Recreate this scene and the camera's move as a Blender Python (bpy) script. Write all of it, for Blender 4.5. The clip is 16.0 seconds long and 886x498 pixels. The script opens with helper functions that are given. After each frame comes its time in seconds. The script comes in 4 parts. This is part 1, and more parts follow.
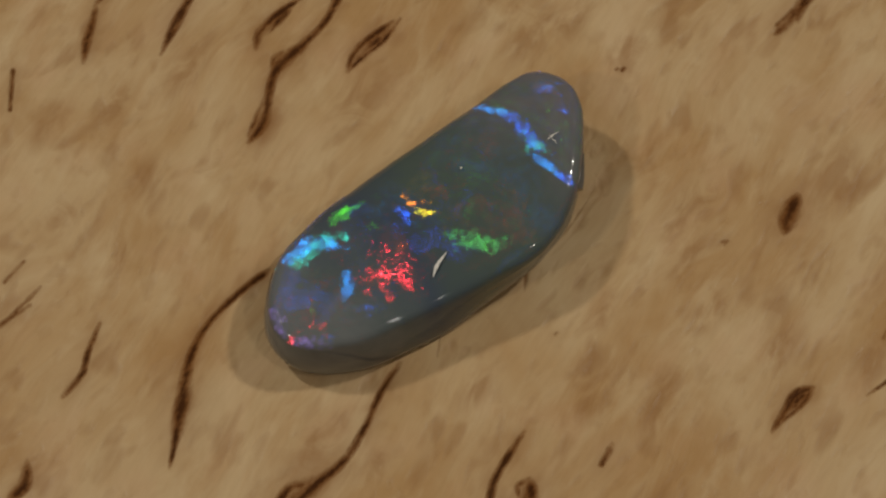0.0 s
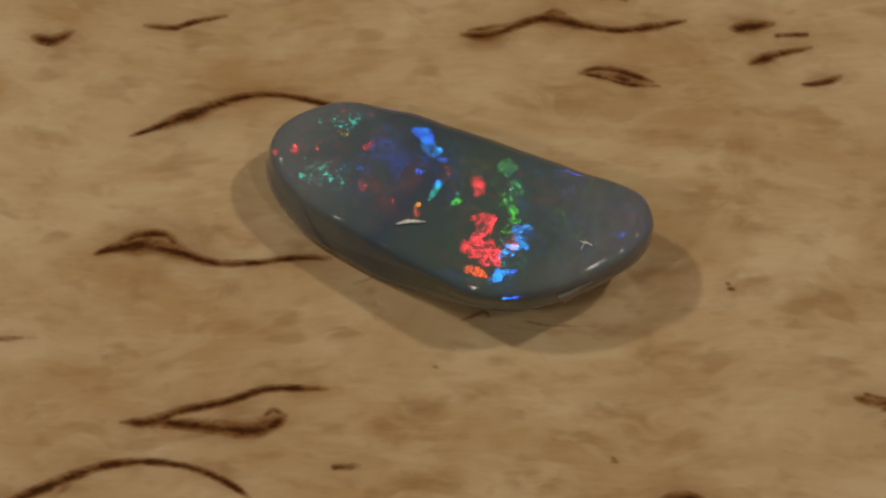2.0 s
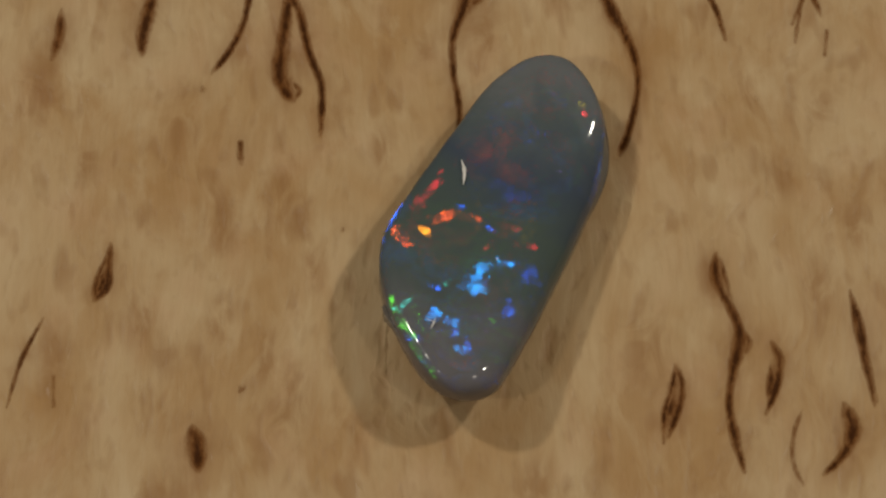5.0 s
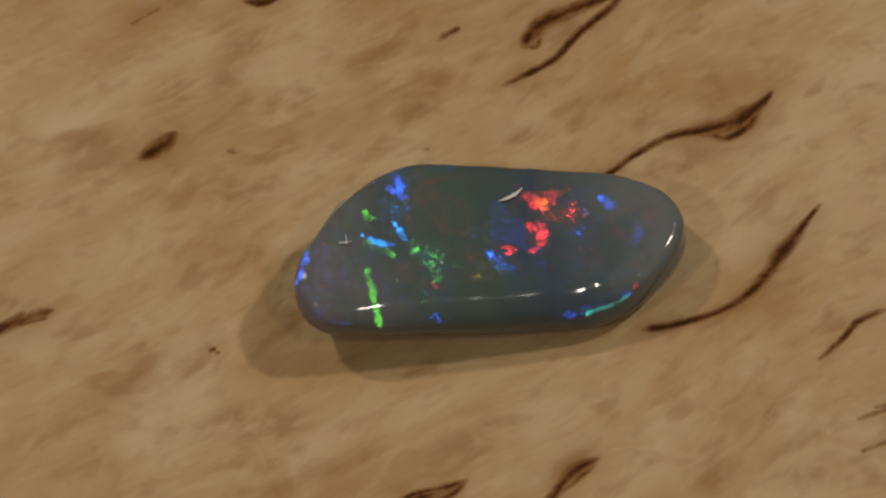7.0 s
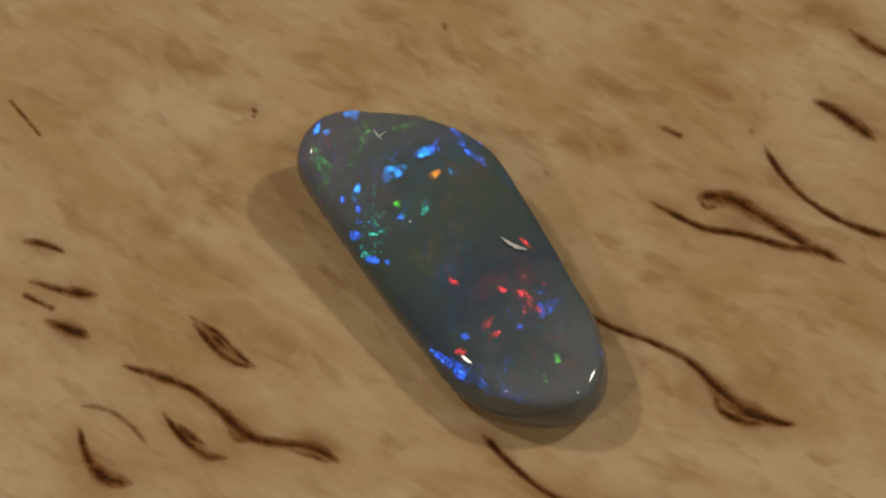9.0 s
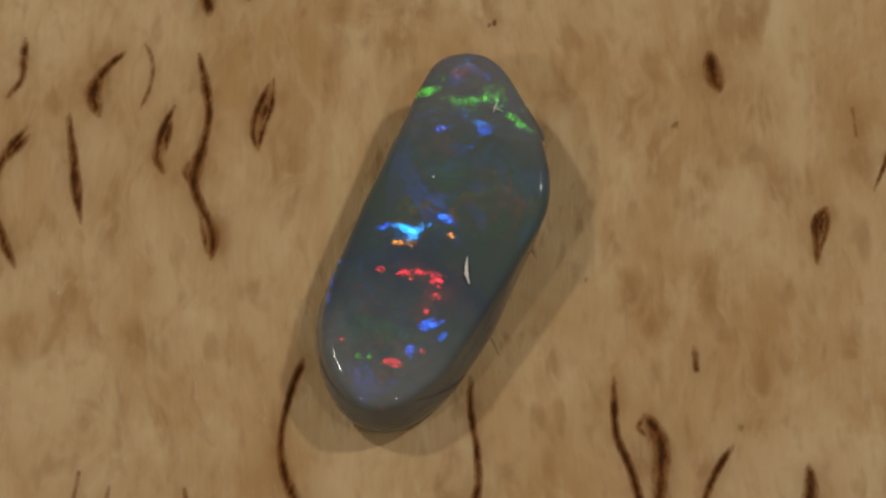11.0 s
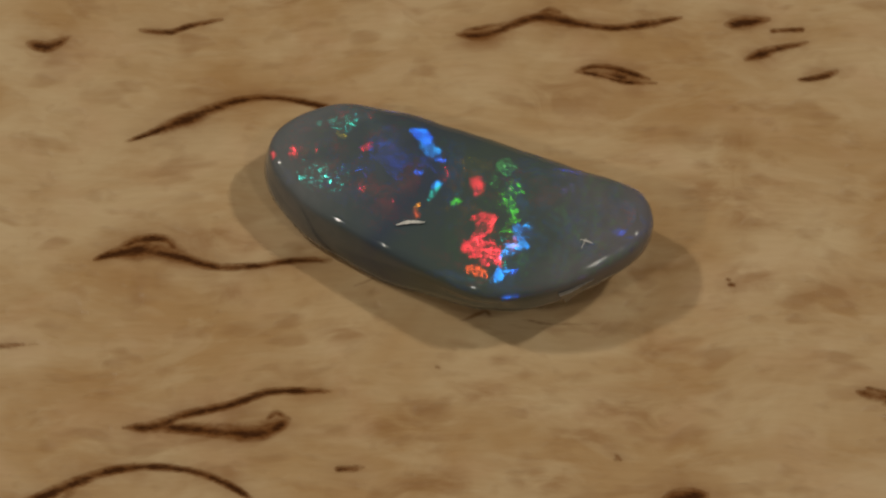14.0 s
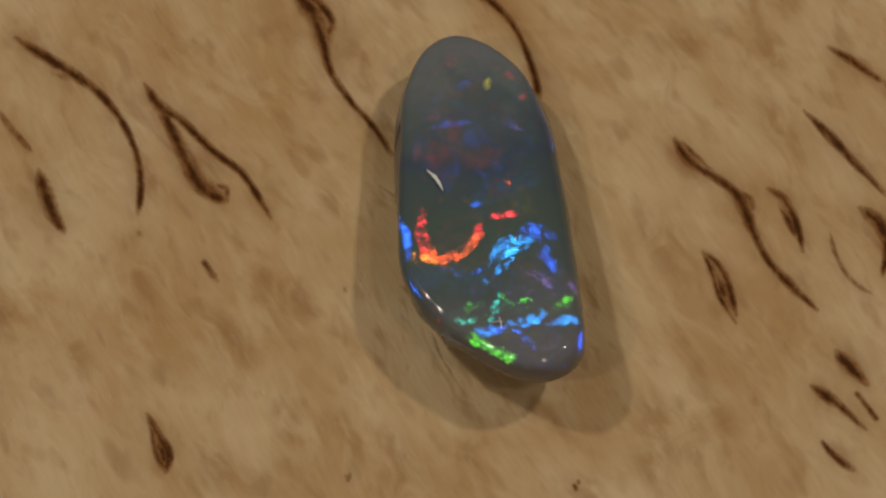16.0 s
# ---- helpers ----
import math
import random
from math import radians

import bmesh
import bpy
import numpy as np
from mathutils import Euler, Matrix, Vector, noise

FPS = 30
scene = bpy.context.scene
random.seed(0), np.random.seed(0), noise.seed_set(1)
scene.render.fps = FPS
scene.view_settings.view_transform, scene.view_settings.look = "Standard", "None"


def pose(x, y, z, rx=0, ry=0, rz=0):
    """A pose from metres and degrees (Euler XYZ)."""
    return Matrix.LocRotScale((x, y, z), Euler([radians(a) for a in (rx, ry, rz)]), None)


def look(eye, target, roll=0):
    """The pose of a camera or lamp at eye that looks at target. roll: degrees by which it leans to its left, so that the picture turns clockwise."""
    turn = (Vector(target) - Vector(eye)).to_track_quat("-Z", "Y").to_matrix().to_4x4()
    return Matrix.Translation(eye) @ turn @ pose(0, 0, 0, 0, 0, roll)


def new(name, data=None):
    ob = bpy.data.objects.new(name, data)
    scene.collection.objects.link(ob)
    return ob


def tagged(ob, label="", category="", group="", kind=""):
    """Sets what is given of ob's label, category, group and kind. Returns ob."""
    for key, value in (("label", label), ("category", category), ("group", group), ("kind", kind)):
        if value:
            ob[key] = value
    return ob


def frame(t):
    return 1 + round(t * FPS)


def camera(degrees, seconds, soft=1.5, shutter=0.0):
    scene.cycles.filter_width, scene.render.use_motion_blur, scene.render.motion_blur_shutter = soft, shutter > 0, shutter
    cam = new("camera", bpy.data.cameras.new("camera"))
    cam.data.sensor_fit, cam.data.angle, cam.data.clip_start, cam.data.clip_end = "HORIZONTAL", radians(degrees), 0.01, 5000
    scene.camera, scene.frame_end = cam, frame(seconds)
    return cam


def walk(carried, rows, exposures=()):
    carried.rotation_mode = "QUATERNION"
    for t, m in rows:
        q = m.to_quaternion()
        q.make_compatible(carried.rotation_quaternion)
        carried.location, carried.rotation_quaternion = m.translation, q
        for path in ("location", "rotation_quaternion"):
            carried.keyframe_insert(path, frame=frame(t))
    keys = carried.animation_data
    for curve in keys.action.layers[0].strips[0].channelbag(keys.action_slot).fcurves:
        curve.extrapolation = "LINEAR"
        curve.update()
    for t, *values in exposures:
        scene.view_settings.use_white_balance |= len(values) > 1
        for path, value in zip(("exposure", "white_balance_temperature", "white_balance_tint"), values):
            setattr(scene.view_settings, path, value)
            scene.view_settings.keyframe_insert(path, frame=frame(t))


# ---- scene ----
# A polished opal lies on a slice of curly birch that turns under a fixed camera.
TURN = 29.92          # degrees a second, clockwise from above
MM = 0.001

cam = camera(17.58, 16.0, soft=2.4)
EYE = (0.0, -0.06746, 0.14509)
VIEW = look(EYE, (-0.00118, 0.00033, 0.0), 1.17)
walk(cam, [(0.0, VIEW), (16.0, VIEW)])

# ---- light: a dim room and four small lamps round the stage ----
world = bpy.data.worlds.new("room")
scene.world = world
world.use_nodes = True
world.node_tree.nodes["Background"].inputs[0].default_value = (1.0, 0.76, 0.54, 1)
world.node_tree.nodes["Background"].inputs[1].default_value = 0.096
scene.view_settings.exposure = 0.0

LAMPS = {"back_right": ((3.0, 1.3, 5.0), 0.29), "back_left": ((-3.0, 1.3, 5.0), 0.265),
         "front_right": ((2.0, -1.6, 5.0), 0.09), "front_left": ((-3.2, -2.6, 5.0), 0.13)}
for lamp_name, (way, watts) in LAMPS.items():
    light = bpy.data.lights.new("lamp_" + lamp_name, "AREA")
    light.shape, light.size, light.energy, light.color = "DISK", 0.022, watts, (1.0, 0.93, 0.82)
    lamp = new("lamp_" + lamp_name, light)
    lamp.matrix_world = look(Vector(way).normalized() * 0.35, (0, 0, 0))


# ---- materials ----
def material(name):
    m = bpy.data.materials.new(name)
    m.use_nodes = True
    m.node_tree.nodes.clear()
    return m, m.node_tree


def node(tree, kind, **values):
    n = tree.nodes.new(kind)
    for key, value in values.items():
        if key.startswith("in_"):
            n.inputs[key[3:].replace("_", " ")].default_value = value
        else:
            setattr(n, key, value)
    return n


def ramp(tree, source, *stops):
    n = tree.nodes.new("ShaderNodeValToRGB")
    while len(n.color_ramp.elements) < len(stops):
        n.color_ramp.elements.new(0.5)
    for e, (p, c) in zip(n.color_ramp.elements, stops):
        e.position, e.color = p, (c, c, c, 1) if isinstance(c, (int, float)) else (*c, 1)
    tree.links.new(source, n.inputs[0])
    return n.outputs[0]


def mix(tree, fac, a, b, blend="MIX"):
    n = tree.nodes.new("ShaderNodeMix")
    n.data_type, n.blend_type = "RGBA", blend
    for socket, value in ((n.inputs[0], fac), (n.inputs[6], a), (n.inputs[7], b)):
        if isinstance(value, (int, float)):
            socket.default_value = value
        elif isinstance(value, tuple):
            socket.default_value = (*value, 1)
        else:
            tree.links.new(value, socket)
    return n.outputs[2]


def maths(tree, op, a, b=0.0):
    n = tree.nodes.new("ShaderNodeMath")
    n.operation = op
    for socket, value in zip(n.inputs, (a, b)):
        if isinstance(value, (int, float)):
            socket.default_value = value
        else:
            tree.links.new(value, socket)
    return n.outputs[0]


GRAIN = 61.1


def noise_of(tree, vector, scale, detail=4.0, rough=0.55, warp=0.0):
    n = node(tree, "ShaderNodeTexNoise", in_Scale=scale, in_Detail=detail, in_Roughness=rough, in_Distortion=warp)
    tree.links.new(vector, n.inputs["Vector"])
    return n.outputs["Fac"]


def wood_material():
    m, t = material("curly_birch")
    out = node(t, "ShaderNodeOutputMaterial")
    bsdf = node(t, "ShaderNodeBsdfPrincipled")
    t.links.new(bsdf.outputs[0], out.inputs[0])
    place = node(t, "ShaderNodeTexCoord").outputs["Object"]

    # the grain wanders
    sway = node(t, "ShaderNodeTexNoise", in_Scale=70, in_Detail=2.0, in_Roughness=0.5)
    t.links.new(place, sway.inputs["Vector"])
    centred = node(t, "ShaderNodeVectorMath", operation="SUBTRACT")
    centred.inputs[1].default_value = (0.5, 0.5, 0.5)
    t.links.new(sway.outputs["Color"], centred.inputs[0])
    shift = node(t, "ShaderNodeVectorMath", operation="MULTIPLY_ADD")
    shift.inputs[1].default_value = (0.0035, 0.0035, 0.0)
    t.links.new(centred.outputs[0], shift.inputs[0])
    t.links.new(place, shift.inputs[2])

    def stretched(k):
        turn = node(t, "ShaderNodeMapping", vector_type="TEXTURE")
        turn.inputs["Rotation"].default_value = (0, 0, radians(GRAIN))
        turn.inputs["Scale"].default_value = (k, 1, 1)
        t.links.new(shift.outputs[0], turn.inputs["Vector"])
        return turn.outputs[0]
    soft, long, fibre = stretched(1.5), stretched(2.2), stretched(9.0)
    cloud = ramp(t, noise_of(t, soft, 130, 4, 0.55, 0.5), (0.36, 0), (0.64, 1))
    mottle = ramp(t, noise_of(t, stretched(2.4), 330, 4, 0.55, 0.7), (0.48, 0), (0.66, 1))
    streak = ramp(t, noise_of(t, stretched(2.8), 460, 4, 0.6, 0.6), (0.50, 0), (0.66, 1))
    dash = ramp(t, noise_of(t, stretched(2.2), 600, 2, 0.5, 0.2), (0.575, 0), (0.70, 1))
    dent = ramp(t, noise_of(t, stretched(1.7), 900, 2, 0.5, 0.2), (0.57, 0), (0.72, 1))
    rosy = ramp(t, noise_of(t, stretched(1.3), 260, 3, 0.5, 0.4), (0.52, 0), (0.70, 1))
    fine = noise_of(t, fibre, 3600, 3, 0.6, 0.15)
    pale = mix(t, cloud, (0.425, 0.262, 0.112), (0.552, 0.408, 0.228))
    tone = mix(t, maths(t, "MULTIPLY", mottle, 0.40), pale, (0.375, 0.208, 0.076))
    tone = mix(t, maths(t, "MULTIPLY", streak, 0.36), tone, (0.60, 0.462, 0.272))
    tone = mix(t, maths(t, "MULTIPLY", rosy, 0.30), tone, (0.54, 0.345, 0.195))
    stain_field = node(t, "ShaderNodeAttribute", attribute_name="stain").outputs["Fac"]
    blot = maths(t, "MULTIPLY", stain_field, ramp(t, noise_of(t, stretched(1.8), 520, 4, 0.55, 1.2), (0.32, 0.0), (0.60, 1)))
    tone = mix(t, ramp(t, blot, (0.10, 0), (0.80, 0.54)), tone, (0.275, 0.130, 0.040))
    tone = mix(t, maths(t, "MULTIPLY", dash, 0.44), tone, (0.285, 0.145, 0.052))
    tone = mix(t, maths(t, "MULTIPLY", dent, 0.26), tone, (0.31, 0.172, 0.072))
    tone = mix(t, 0.05, tone, ramp(t, fine, (0.3, 0.25), (0.7, 0.9)), "OVERLAY")
    bark = node(t, "ShaderNodeAttribute", attribute_name="bark").outputs["Fac"]
    halo = node(t, "ShaderNodeAttribute", attribute_name="halo").outputs["Fac"]
    tone = mix(t, maths(t, "MULTIPLY", halo, ramp(t, noise_of(t, soft, 620, 3, 0.5, 1.0), (0.30, 0.3), (0.62, 1.0))), tone, (0.225, 0.098, 0.030))
    rough = maths(t, "SUBTRACT", noise_of(t, long, 3800, 4, 0.7, 0.5), 0.5)
    broad = maths(t, "SUBTRACT", noise_of(t, soft, 1100, 2, 0.5), 0.5)
    ragged = maths(t, "ADD", bark, maths(t, "ADD", maths(t, "MULTIPLY", rough, 0.9), maths(t, "MULTIPLY", broad, 1.1)))
    ragged = maths(t, "MULTIPLY", ragged, ramp(t, bark, (0.02, 0), (0.30, 1)))
    tone = mix(t, ramp(t, ragged, (0.06, 0), (0.70, 0.85)), tone, (0.165, 0.060, 0.014))
    tone = mix(t, ramp(t, ragged, (0.62, 0), (1.25, 0.86)), tone, (0.042, 0.013, 0.0035))
    t.links.new(tone, bsdf.inputs["Base Color"])
    t.links.new(ramp(t, fine, (0.35, 0.36), (0.6, 0.58)), bsdf.inputs["Roughness"])
    t.links.new(ramp(t, bark, (0.0, 0.2), (0.4, 0.03)), bsdf.inputs["Specular IOR Level"])
    pits = maths(t, "ADD", maths(t, "MULTIPLY", dash, 0.5), maths(t, "MULTIPLY", dent, 0.4))
    height = maths(t, "SUBTRACT", maths(t, "ADD", maths(t, "MULTIPLY", mottle, 0.3), maths(t, "MULTIPLY", fine, 0.24)),
                   maths(t, "ADD", pits, maths(t, "MULTIPLY", ragged, 0.9)))
    bump = node(t, "ShaderNodeBump", in_Strength=0.55, in_Distance=0.0002)
    t.links.new(height, bump.inputs["Height"])
    t.links.new(bump.outputs[0], bsdf.inputs["Normal"])
    return m


def stone_shader(t):
    """The grey body of the stone: dark potch with clouds of green, blue and violet under a polish."""
    bsdf = node(t, "ShaderNodeBsdfPrincipled", in_Roughness=0.07, in_IOR=1.45)
    place = node(t, "ShaderNodeTexCoord").outputs["Object"]
    ease = node(t, "ShaderNodeVectorMath", operation="DOT_PRODUCT")
    ease.inputs[1].default_value = (720, 690, 0)
    t.links.new(place, ease.inputs[0])
    warp = maths(t, "MULTIPLY", maths(t, "SUBTRACT", noise_of(t, place, 260, 3, 0.5, 0.8), 0.5), 7.0)
    s = maths(t, "DIVIDE", maths(t, "ADD", maths(t, "ADD", ease.outputs["Value"], 10.4), warp), 20.0)
    tone = ramp(t, s, (0.08, (0.140, 0.152, 0.156)), (0.20, (0.090, 0.112, 0.118)), (0.36, (0.055, 0.074, 0.107)),
                (0.52, (0.071, 0.098, 0.087)), (0.74, (0.081, 0.104, 0.102)), (0.95, (0.150, 0.142, 0.152)))
    c = ramp(t, noise_of(t, place, 900, 4, 0.6), (0.3, 0), (0.7, 1))
    tone = mix(t, maths(t, "MULTIPLY", c, 0.2), tone, (0.060, 0.082, 0.074))
    t.links.new(tone, bsdf.inputs["Base Color"])
    return bsdf


def stone_material():
    m, t = material("grey_opal")
    out = node(t, "ShaderNodeOutputMaterial")
    t.links.new(stone_shader(t).outputs[0], out.inputs[0])
    return m


def fire_material():
    """Layers inside the stone: each grain mirrors one colour from its own tilted face."""
    m, t = material("opal_fire")
    out = node(t, "ShaderNodeOutputMaterial")
    both = node(t, "ShaderNodeBsdfTransparent")
    for k in range(4):
        tilt = node(t, "ShaderNodeAttribute", attribute_name="tilt%d" % k)
        tint = node(t, "ShaderNodeAttribute", attribute_name="tint%d" % k)
        turn = node(t, "ShaderNodeVectorTransform", vector_type="NORMAL", convert_from="OBJECT", convert_to="WORLD")
        t.links.new(tilt.outputs["Vector"], turn.inputs[0])
        gloss = node(t, "ShaderNodeBsdfGlossy", distribution="BECKMANN", in_Roughness=0.195)
        t.links.new(tint.outputs["Color"], gloss.inputs["Color"])
        t.links.new(turn.outputs[0], gloss.inputs["Normal"])
        more = node(t, "ShaderNodeAddShader")
        t.links.new(both.outputs[0], more.inputs[0])
        t.links.new(gloss.outputs[0], more.inputs[1])
        both = more
    t.links.new(both.outputs[0], out.inputs[0])
    return m


def plain_material(name, colour, rough, alpha_noise=None):
    m, t = material(name)
    out = node(t, "ShaderNodeOutputMaterial")
    bsdf = node(t, "ShaderNodeBsdfPrincipled", in_Roughness=rough)
    place = node(t, "ShaderNodeTexCoord").outputs["Object"]
    n = ramp(t, noise_of(t, place, alpha_noise or 60, 4, 0.6), (0.3, 0.7), (0.7, 1))
    t.links.new(mix(t, 1.0, colour, n, "MULTIPLY"), bsdf.inputs["Base Color"])
    t.links.new(bsdf.outputs[0], out.inputs[0])
    return m


WOOD, STONE, FIRE = wood_material(), stone_material(), fire_material()
CHALK = plain_material("chalky_scratch", (0.80, 0.79, 0.74), 0.6, 5000)
CHIP = plain_material("pale_chip", (0.20, 0.18, 0.15), 0.25, 2500)
TABLE = plain_material("grey_table", (0.16, 0.15, 0.14), 0.6, 40)


def part(name, bm, mat, parent, label=""):
    me = bpy.data.meshes.new(name)
    bm.to_mesh(me)
    bm.free()
    me.materials.append(mat)
    ob = new(name, me)
    ob.parent = parent
    return tagged(ob, label)


# ---- the table under the stage ----
def tabletop():
    bm = bmesh.new()
    bmesh.ops.create_cube(bm, size=1.0, matrix=Matrix.Translation((0, 0, -0.029)) @ Matrix.Diagonal((1.2, 0.9, 0.03, 1)))
    bmesh.ops.bevel(bm, geom=bm.edges[:], offset=0.003, segments=2, affect="EDGES")
    ob = part("tabletop", bm, TABLE, None)
    tagged(ob, "plain matt grey table under the wooden board", "table", kind="structure")


tabletop()

# ---- the board: a square of curly birch with dark bark flecks ----
HALF, FINE = 40.0, 31.0          # the middle has the finer mesh
axis = np.concatenate([np.arange(-HALF, -FINE, 0.6), np.arange(-FINE, FINE, 0.11), np.arange(FINE, HALF + 0.1, 0.6)])
COUNT = len(axis)
GX, GY = np.meshgrid(axis, axis)
BARK, HALO, STAIN = np.zeros_like(GX), np.zeros_like(GX), np.zeros_like(GX)


def spline(points, steps=10, closed=False):
    """A smooth line through a few points."""
    p = [np.array(q, float) for q in points]
    n, line = len(p), []
    for i in range(n if closed else n - 1):
        a, b = (p[i - 1] if closed or i else 2 * p[0] - p[1]), p[i]
        c = p[(i + 1) % n]
        d = p[(i + 2) % n] if closed or i + 2 < n else 2 * p[-1] - p[-2]
        for k in range(steps):
            s = k / steps
            line.append(0.5 * (2 * b + (c - a) * s + (2 * a - 5 * b + 4 * c - d) * s * s + (3 * b - a - 3 * c + d) * s ** 3))
    if not closed:
        line.append(p[-1])
    return np.array(line)


def fleck(dark, *points):
    """One seam of ingrown bark along a line of places and widths, in millimetres on the board."""
    line = spline(points, 8)
    for k in range(len(line) - 1):
        a, b = line[k, :2], line[k + 1, :2]
        width = max(0.07, (line[k, 2] + line[k + 1, 2]) / 2)
        reach = 0.95 * width + 0.07
        tip = min(1.0, 0.5 + 0.15 * min(k, len(line) - 2 - k)) if len(points) > 2 else 1.0
        wide = reach + 1.3
        i0, i1 = np.searchsorted(axis, (min(a[0], b[0]) - wide, max(a[0], b[0]) + wide))
        j0, j1 = np.searchsorted(axis, (min(a[1], b[1]) - wide, max(a[1], b[1]) + wide))
        if i0 >= i1 or j0 >= j1:
            continue
        px, py = GX[j0:j1, i0:i1] - a[0], GY[j0:j1, i0:i1] - a[1]
        d = b - a
        s = np.clip((px * d[0] + py * d[1]) / max(d @ d, 1e-9), 0, 1)
        far = np.hypot(px - s * d[0], py - s * d[1])
        BARK[j0:j1, i0:i1] = np.maximum(BARK[j0:j1, i0:i1], tip * dark * np.clip(1.1 - 1.1 * far / reach, 0, 1))
        if width > 0.12:
            HALO[j0:j1, i0:i1] = np.maximum(HALO[j0:j1, i0:i1], tip * dark * min(1.0, 0.5 + 1.5 * width) * np.exp(-far / (0.28 + 0.85 * width)))


def stain(x, y, size):
    """A soft brown stain drawn out along the grain."""
    ca, sa = math.cos(radians(GRAIN)), math.sin(radians(GRAIN))
    u, v = (GX - x) * ca + (GY - y) * sa, (GY - y) * ca - (GX - x) * sa
    STAIN[:] = np.maximum(STAIN, np.exp(-(u / (size * 1.7)) ** 2 - (v / (size * 0.8)) ** 2))


fleck(1, (-10.75, -1.34, 0.25), (-11.89, -2.32, 0.25), (-13.06, -3.57, 0.22), (-14.2, -5.14, 0.22), (-14.84, -7.03, 0.31), (-15, -9.04, 0.52), (-15.19, -10.7, 0.43), (-15.3, -12.02, 0.18), (-15.45, -13.33, 0.09))
fleck(1, (-3.34, -6.66, 0.22), (-4.27, -8.46, 0.22), (-4.99, -10.41, 0.22), (-5.99, -12.4, 0.29), (-7.32, -13.7, 0.39), (-8.26, -14.73, 0.58), (-9.13, -15.98, 0.65), (-9.55, -17.31, 0.29), (-9.67, -18.19, 0.1))
fleck(0.9, (-9.62, -16.67, 0.26), (-9.59, -15.47, 0.36), (-8.9, -14.19, 0.36), (-7.89, -13.93, 0.39))
fleck(0.6, (-8.94, -16.13, 0.45), (-8.44, -14.64, 0.52), (-8.03, -14.07, 0.26))
fleck(0.95, (1.42, -29.3, 0.16), (1.56, -27.41, 0.39), (1.67, -25.35, 0.42), (1.96, -23.17, 0.29), (2.78, -21.04, 0.26), (4.15, -19.13, 0.22), (5.66, -17.83, 0.26), (7.29, -16.96, 0.16))
fleck(0.45, (2.28, -26.11, 0.32), (1.92, -24.98, 0.39), (1.94, -24.17, 0.16))
fleck(1, (0.1, -21.23, 0.1), (0.87, -19.69, 0.45), (1.06, -17.93, 0.32), (1.71, -15.56, 0.29), (2.06, -13.41, 0.29), (2.89, -11.72, 0.22), (3.62, -10.41, 0.13))
fleck(1, (0.89, -19.6, 0.45), (1.91, -18.06, 0.45), (2.86, -16.72, 0.48), (3.68, -15.47, 0.57), (4.11, -14.27, 0.51), (3.96, -13.23, 0.32))
fleck(0.75, (3.9, -13.26, 0.25), (3.33, -13.56, 0.22), (3.47, -14.2, 0.16))
fleck(0.6, (3.5, -15.72, 0.38), (3.69, -14.82, 0.51), (3.84, -13.84, 0.45))
fleck(1, (7.82, -23.32, 0.16), (8.68, -22.33, 0.57), (9.62, -21.16, 0.51), (10.34, -19.85, 0.16))
fleck(0.6, (5.79, -27.58, 0.16), (6.35, -26.4, 0.29), (6.8, -25.21, 0.13))
fleck(0.9, (7.84, -12.16, 0.19), (8.27, -11.27, 0.22))
fleck(0.8, (17.46, -9.42, 0.12), (18.53, -8.47, 0.15), (19.28, -7.52, 0.24))
fleck(0.8, (17.46, -9.42, 0.12), (17.89, -8.24, 0.15), (18.42, -7.48, 0.18), (19.28, -7.26, 0.24))
fleck(0.9, (18.47, -8.07, 0.27), (18.84, -7.67, 0.27))
fleck(0.95, (-12.45, 6.55, 0.16), (-11.68, 7.91, 0.45), (-11.52, 9.48, 0.32), (-11.29, 11, 0.35), (-10.76, 11.95, 0.57), (-9.57, 13.23, 0.29), (-8.46, 14.75, 0.25), (-7.74, 16.66, 0.35), (-7.22, 18.48, 0.13))
fleck(0.7, (-12.48, 7.02, 0.16), (-12.11, 8.26, 0.19), (-11.71, 9.52, 0.19))
fleck(0.6, (-11.29, 11, 0.26), (-11.33, 12.07, 0.26), (-10.6, 12.55, 0.25))
fleck(0.95, (-12.42, 12.67, 0.19), (-12.29, 13.73, 0.32), (-11.38, 14.95, 0.29), (-9.96, 16.16, 0.13))
fleck(0.8, (-11.66, 13.93, 0.16), (-11.06, 14.83, 0.35), (-10.62, 15.44, 0.16))
fleck(0.75, (-7.09, 11.36, 0.16), (-6.19, 12.42, 0.16), (-5.07, 13.55, 0.19), (-4.16, 15, 0.12))
fleck(0.9, (-7.09, 11.36, 0.19), (-6.81, 12.5, 0.19), (-5.93, 13.64, 0.25), (-4.6, 14.75, 0.19))
fleck(0.75, (-5.85, 13.04, 0.22), (-5.32, 13.63, 0.25))
fleck(0.55, (-11.84, 16.87, 0.13), (-10.77, 17.8, 0.16), (-9.82, 19.21, 0.19), (-9.61, 20.64, 0.13))
fleck(0.9, (-17.77, 12.55, 0.16), (-17.18, 14.34, 0.32), (-16.27, 16.28, 0.26), (-15.67, 18.34, 0.19))
fleck(0.85, (-22.3, 11.31, 0.13), (-22.22, 12.72, 0.36), (-22.01, 14.13, 0.23), (-21.91, 15.03, 0.2))
fleck(0.9, (-5.55, 20.56, 0.19), (-5.14, 21.55, 0.62), (-4.66, 22.93, 0.15))
fleck(0.9, (-3.02, 20.31, 0.12), (-2.9, 21.36, 0.43), (-2.66, 22.54, 0.28), (-2.24, 24.06, 0.15))
fleck(0.8, (-3.88, 22.69, 0.15), (-3.13, 24.24, 0.18))
